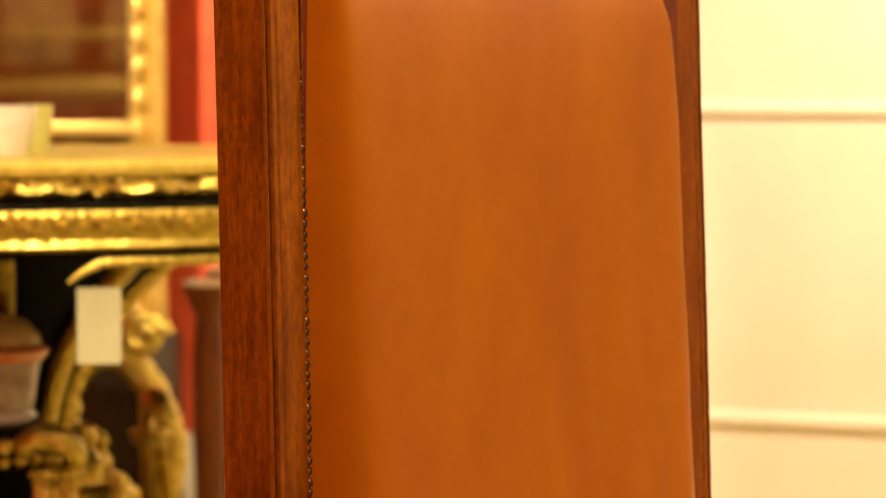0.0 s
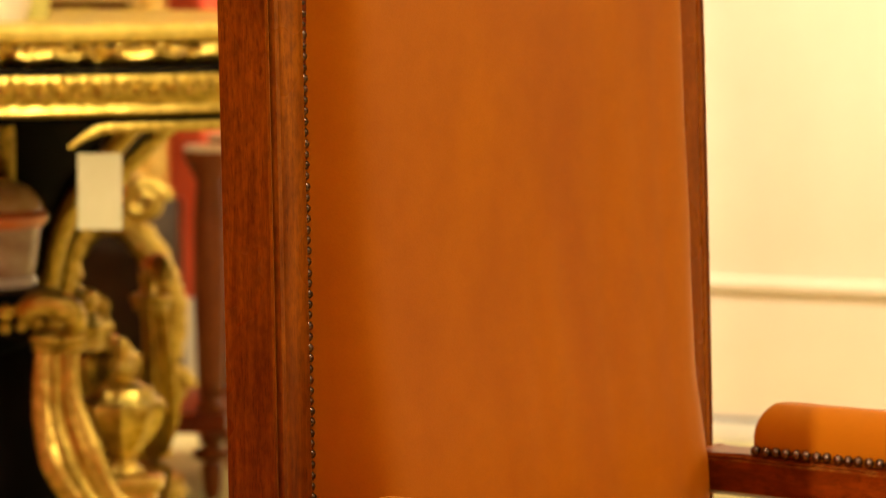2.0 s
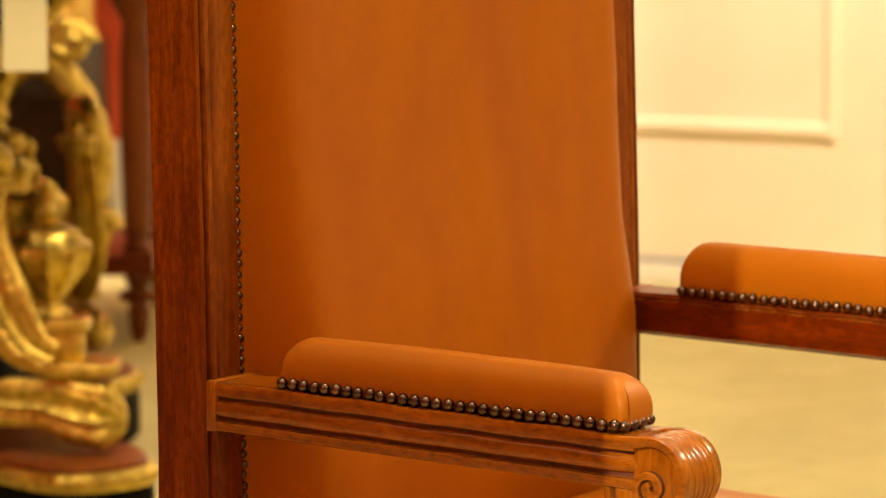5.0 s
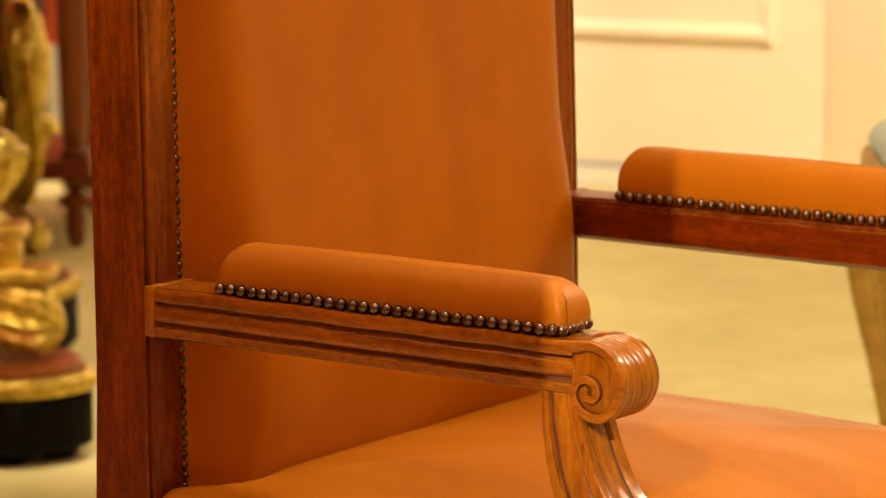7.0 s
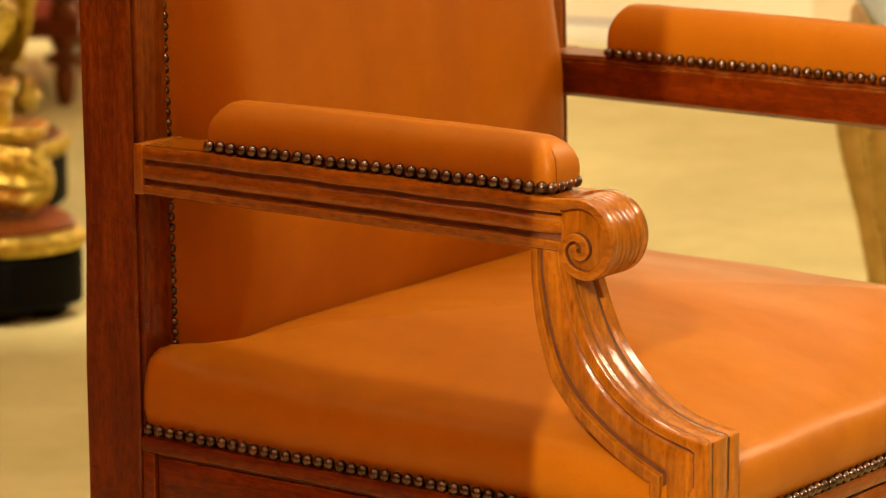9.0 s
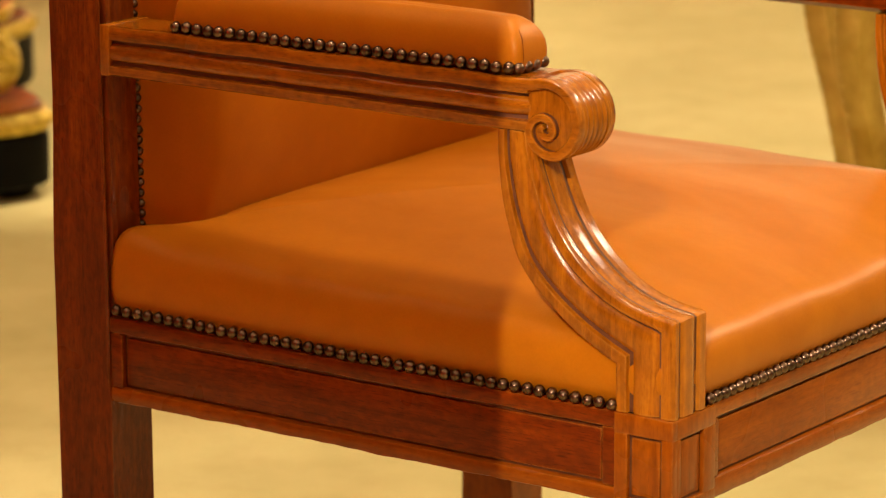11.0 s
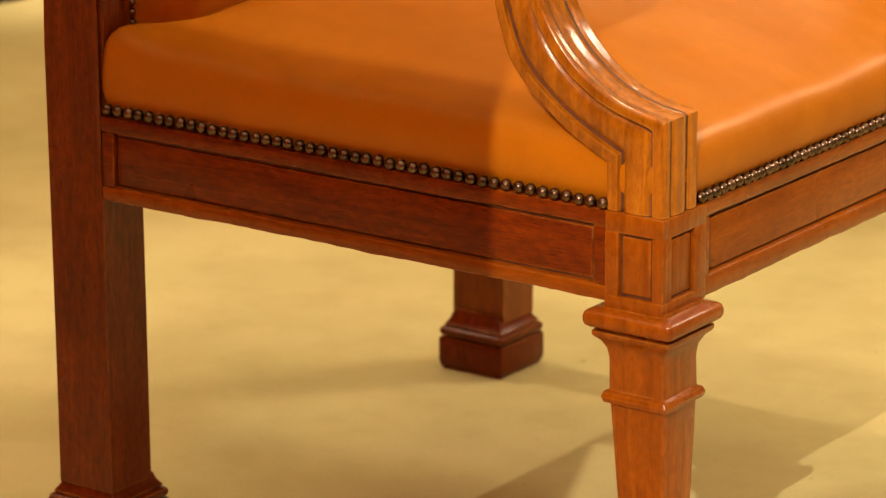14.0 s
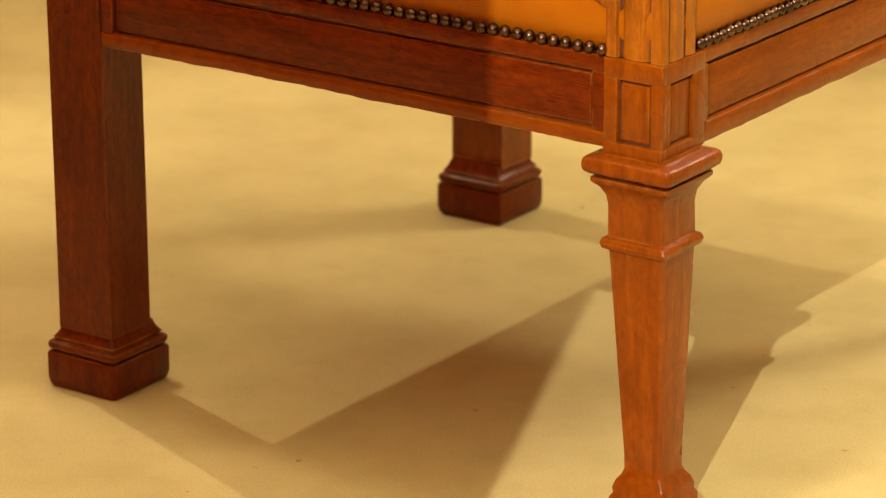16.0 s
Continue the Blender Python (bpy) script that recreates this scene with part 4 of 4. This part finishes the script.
for k in range(8):
    a = radians(45 * k + 12)
    d = Vector((math.cos(a), math.sin(a), 0))
    path = spline([d * 0.105 + Vector((0, 0, 0.62)), d * 0.14 + Vector((0, 0, 0.74)), d * 0.20 + Vector((0, 0, 0.83)), d * 0.27 + Vector((0, 0, 0.90)), d * 0.33 + Vector((0, 0, 0.945))], 16)
    part("bracket_mount", tube(path, [0.014 + 0.006 * math.sin(math.pi * j / 15) for j in range(16)], 8), gilt, table)

dish = thing("shallow_dish", pose(TABLE.x, TABLE.y, 1.043), "blue-grey porcelain dish with a broad gilt rim on the table", "dish")
part("bowl", turned([(0.10, 0.0), (0.48, 0.002), (0.515, 0.008), (0.540, 0.030), (0.552, 0.046), (0.540, 0.048), (0.522, 0.026), (0.49, 0.012), (0.1, 0.012)], n=96), blue_glass, dish)
bm = turned([(0.538, 0.040), (0.560, 0.034), (0.572, 0.040), (0.574, 0.052), (0.564, 0.061), (0.548, 0.058)], n=120)
part("dish_rim", bead_ring(0, 0, 0.560, 0.057, 0.0065, 230, bm), yellow_gilt, dish)

tag = thing("price_tag", pose(-0.811, 5.545, 0.798), "blank white paper price tag hanging from the table", "tag")
bm = box(-0.034, 0.034, -0.0008, 0.0008, 0.0, 0.116, 0.0)
bmesh.ops.subdivide_edges(bm, edges=bm.edges[:], cuts=3, use_grid_fill=True)
for v in bm.verts:
    v.co.y += 0.006 * math.sin(v.co.z * 22) + 0.3 * v.co.x ** 2
part("card", bm, paper, tag, "", True)
part("string", tube([(0, 0.003, 0.110), (0.003, 0.012, 0.125), (0.0, 0.03, 0.145)], 0.0007, 6), bronze_dark, tag)

jar = thing("porcelain_jar", pose(-1.05, 5.95, 0.663), "lidded porcelain jar with an orange band", "jar")
part("body", turned([(0.055, 0.0), (0.060, 0.006), (0.066, 0.016), (0.074, 0.050), (0.080, 0.095), (0.084, 0.110)], n=36, lobes=12, depth=0.012), brown_glaze, jar, "dark brown glazed body")
part("lower_band", turned([(0.060, 0.004), (0.073, 0.008), (0.076, 0.016), (0.070, 0.024), (0.062, 0.025)], n=36), porcelain, jar, "pale glazed foot rim")
part("band", turned([(0.084, 0.106), (0.094, 0.114), (0.098, 0.124), (0.088, 0.134), (0.08, 0.135)], n=36), orange_glaze, jar, "orange glazed band")
part("lid", turned([(0.085, 0.133), (0.080, 0.150), (0.062, 0.170), (0.03, 0.183), (0.012, 0.187)], n=36), mottled_lid, jar, "domed mottled cream lid")

# ---- gilt cartouche leaning behind the table ----
cart = thing("cartouche", pose(-1.084, 7.55, 0.0), "oval dark medallion in a carved gilt frame on a gilt foot", "frame")
rings = []
for k in range(61):
    a = 2 * math.pi * k / 60
    cx, cz = math.cos(a), math.sin(a)
    wide = 0.124 * (1 - 0.26 * cz) * (1 + 0.012 * math.cos(9 * a))
    c = Vector((wide * cx, 0.0, 0.475 + 0.175 * cz))
    o = Vector((cx, 0, cz))
    t = 0.036 + 0.003 * math.cos(22 * a)
    rings.append([c + o * (t * math.cos(q)) + Vector((0, 0.04 * math.sin(q), 0)) for q in (2 * math.pi * j / 10 for j in range(10))])
bm = loft(rings, caps=False)
bmesh.ops.remove_doubles(bm, verts=bm.verts, dist=1e-5)
part("carved_frame", bm, gilt, cart)
for cx, cz, s in ((0.075, 0.69, 1), (-0.075, 0.69, -1), (0.12, 0.30, 1), (-0.12, 0.30, -1)):
    part("corner_scroll", tube([(cx + s * 0.045 * (1 - k / 30) * math.cos(k * 0.4), -0.02, cz + 0.04 * (1 - k / 30) * math.sin(k * 0.4)) for k in range(26)], 0.020, 8), gilt, cart)
bm = turned([(0.001, -0.02), (0.9, -0.015), (1.0, 0.0), (1.0, 0.01), (0.001, 0.012)], n=40)
for v in bm.verts:
    v.co = (v.co.x * 0.125, v.co.z, 0.47 + v.co.y * 0.175)
part("medallion", bm, bronze_dark, cart)
part("foot", turned([(0.09, 0.0), (0.10, 0.02), (0.05, 0.05), (0.035, 0.15), (0.05, 0.27), (0.03, 0.30)], n=24), gilt, cart)

# ---- pier mirror on the red wall ----
mirror = thing("pier_mirror", pose(-1.60, 9.30, 0.0), "tall gilt pier mirror standing against the red wall", "mirror")
part("glass", box(-0.42, 0.36, 0.02, 0.03, 1.08, 2.6, 0.0), mirror_glass, mirror)
part("back_panel", box(-0.46, 0.40, 0.03, 0.06, 0.56, 2.65, 0.004), mahogany, mirror)
for x0 in (0.322, -0.415):
    bm = loft([[(x0 + a, b, z) for a, b in ((0.0, 0.03), (0.0, 0.0), (0.012, -0.025), (0.034, -0.03), (0.056, -0.014), (0.066, -0.026), (0.092, -0.016), (0.095, 0.03))] for z in (0.55, 2.66)])
    for k in range(26):
        s = bmesh.new()
        bmesh.ops.create_icosphere(s, subdivisions=2, radius=0.020)
        bmesh.ops.scale(s, verts=s.verts, vec=(1, 1, 1.75))
        bmesh.ops.translate(s, verts=s.verts, vec=(x0 + 0.027, -0.028, 0.60 + k * 0.079))
        join(bm, s)
    part("frame_post", bm, bright_gilt, mirror)
part("frame_rail", box(-0.36, 0.36, -0.03, 0.03, 1.062, 1.098, 0.01), bright_gilt, mirror)
part("frame_rail", box(-0.36, 0.36, -0.03, 0.03, 2.58, 2.66, 0.01), gilt_wood, mirror)
part("plinth", box(-0.45, 0.45, -0.06, 0.06, 0.0, 0.56, 0.01), bronze_dark, mirror)

# ---- mahogany whatnot with turned posts ----
whatnot = thing("whatnot_stand", pose(-1.20, 8.16, 0.0, 0, 0, 0), "dark mahogany whatnot with turned posts and a low shelf", "stand")
TURN = [(0.012, 0.0), (0.020, 0.02), (0.024, 0.075), (0.018, 0.085), (0.040, 0.095), (0.042, 0.110), (0.020, 0.120), (0.030, 0.135), (0.030, 0.15)]
COLUMN = [(0.030, 0.195), (0.034, 0.21), (0.024, 0.225), (0.030, 0.26), (0.036, 0.45), (0.035, 0.62), (0.028, 0.70), (0.045, 0.735), (0.056, 0.755), (0.054, 0.768), (0.02, 0.770)]
for px in (-0.28, 0.28):
    for py in (-0.22, 0.22):
        post = part("post", turned(COLUMN, px, py, 24), mahogany, whatnot)
        part("turned_foot", turned(TURN, px, py, 24), mahogany, post)
        # thin pale disc added for the lit top of the mahogany post
        part("cap", turned([(0.050, 0.766), (0.057, 0.769), (0.057, 0.776), (0.050, 0.779), (0.01, 0.780)], px, py, 24), pale_wood, post, "post top painted pale as if lit from above")
part("shelf", box(-0.32, 0.32, -0.26, 0.26, 0.15, 0.197, 0.006), wood_x, whatnot)

# ---- gilt stool with pale silk cushion ----
stool = thing("gilt_stool", pose(0.762, 4.93, 0.0), "carved gilt stool with a pale blue silk cushion", "stool")


def cabriole(sx, sy):
    """A leg that bows out at the knee, with a row of carved beads along its edge."""
    bm = bmesh.new()
    path = spline([(sx * 0.205, sy * 0.20, 0.585), (sx * 0.232, sy * 0.23, 0.53), (sx * 0.238, sy * 0.235, 0.46), (sx * 0.230, sy * 0.228, 0.38), (sx * 0.208, sy * 0.208, 0.28), (sx * 0.185, sy * 0.19, 0.15), (sx * 0.172, sy * 0.18, 0.04), (sx * 0.180, sy * 0.188, 0.0)], 34)
    rad = [0.030 - 0.011 * min(1, k / 28) + (0.005 if k > 30 else 0) for k in range(34)]
    rings = []
    for k, p in enumerate(path):
        r = rad[k]
        rings.append([(p.x + r * q * math.cos(a), p.y + r * q * math.sin(a), p.z) for a, q in ((2 * math.pi * i / 16, 1.0 + 0.10 * math.cos(8 * math.pi * i / 16)) for i in range(16))])
    loft(rings, bm=bm)
    for k in range(24):
        s = bmesh.new()
        bmesh.ops.create_icosphere(s, subdivisions=1, radius=0.0045)
        bmesh.ops.translate(s, verts=s.verts, vec=path[3 + k] + Vector((sx * rad[3 + k] * 0.98, sy * rad[3 + k] * 0.15, 0)))
        join(bm, s)
    return bm


for sx in (-1, 1):
    for sy in (-1, 1):
        part("leg", cabriole(sx, sy), gilt_wood, stool)
part("seat_frame", box(-0.245, 0.245, -0.245, 0.245, 0.545, 0.592, 0.012), gilt_wood, stool)
part("cushion", cushion(-0.235, 0.235, -0.235, 0.235, [(0.0, 0.588), (-0.006, 0.605), (0.002, 0.622), (0.02, 0.635), (0.06, 0.645), (0.12, 0.65)], 0.05), pale_silk, stool)

# ---- porcelain cups standing in the dish ----
CUP = [(0.030, 0.0), (0.034, 0.004), (0.030, 0.012), (0.050, 0.050), (0.062, 0.095), (0.066, 0.128), (0.063, 0.128), (0.045, 0.06), (0.01, 0.03)]
cup = thing("porcelain_cup", pose(-1.06, 6.10, 1.055), "small white porcelain cup standing in the dish", "cup")
part("body", turned(CUP, n=32), porcelain, cup)
cup = thing("porcelain_cup", pose(-1.025, 6.26, 1.055), "smaller yellow-green glazed cup beside the white one", "cup")
part("body", turned([(r * 0.5, z) for r, z in CUP], n=32), green_glaze, cup)

# ---- glazed bookcase that the mirror shows ----
bookcase = thing("glazed_bookcase", pose(-2.55, 1.24, 0.0), "mahogany bookcase with glazed doors against a plain wall", "bookcase")
part("carcase", box(-0.50, 0.50, -0.19, 0.16, 0.0, 2.2, 0.008), mahogany, bookcase)
for k, x0 in enumerate((-0.49, 0.01)):
    door = part("door", box(x0, x0 + 0.48, 0.16, 0.18, 1.16, 2.12, 0.004), wood_z, bookcase)
    part("pane", box(x0 + 0.06, x0 + 0.42, 0.179, 0.184, 1.22, 2.05, 0.002), dim_glass, door)
    low = part("door", box(x0, x0 + 0.48, 0.16, 0.18, 0.10, 1.08, 0.004), mahogany, bookcase)
    part("door_panel", box(x0 + 0.07, x0 + 0.41, 0.178, 0.188, 0.18, 1.0, 0.006), wood_z, low)
for z in (1.36, 1.66):
    part("shelf_rail", box(-0.49, 0.49, 0.176, 0.196, z, z + 0.022, 0.004), gilt_wood, bookcase, "gilt edge of a shelf")
part("middle_rail", box(-0.51, 0.51, 0.15, 0.20, 1.09, 1.15, 0.008), gilt_wood, bookcase)
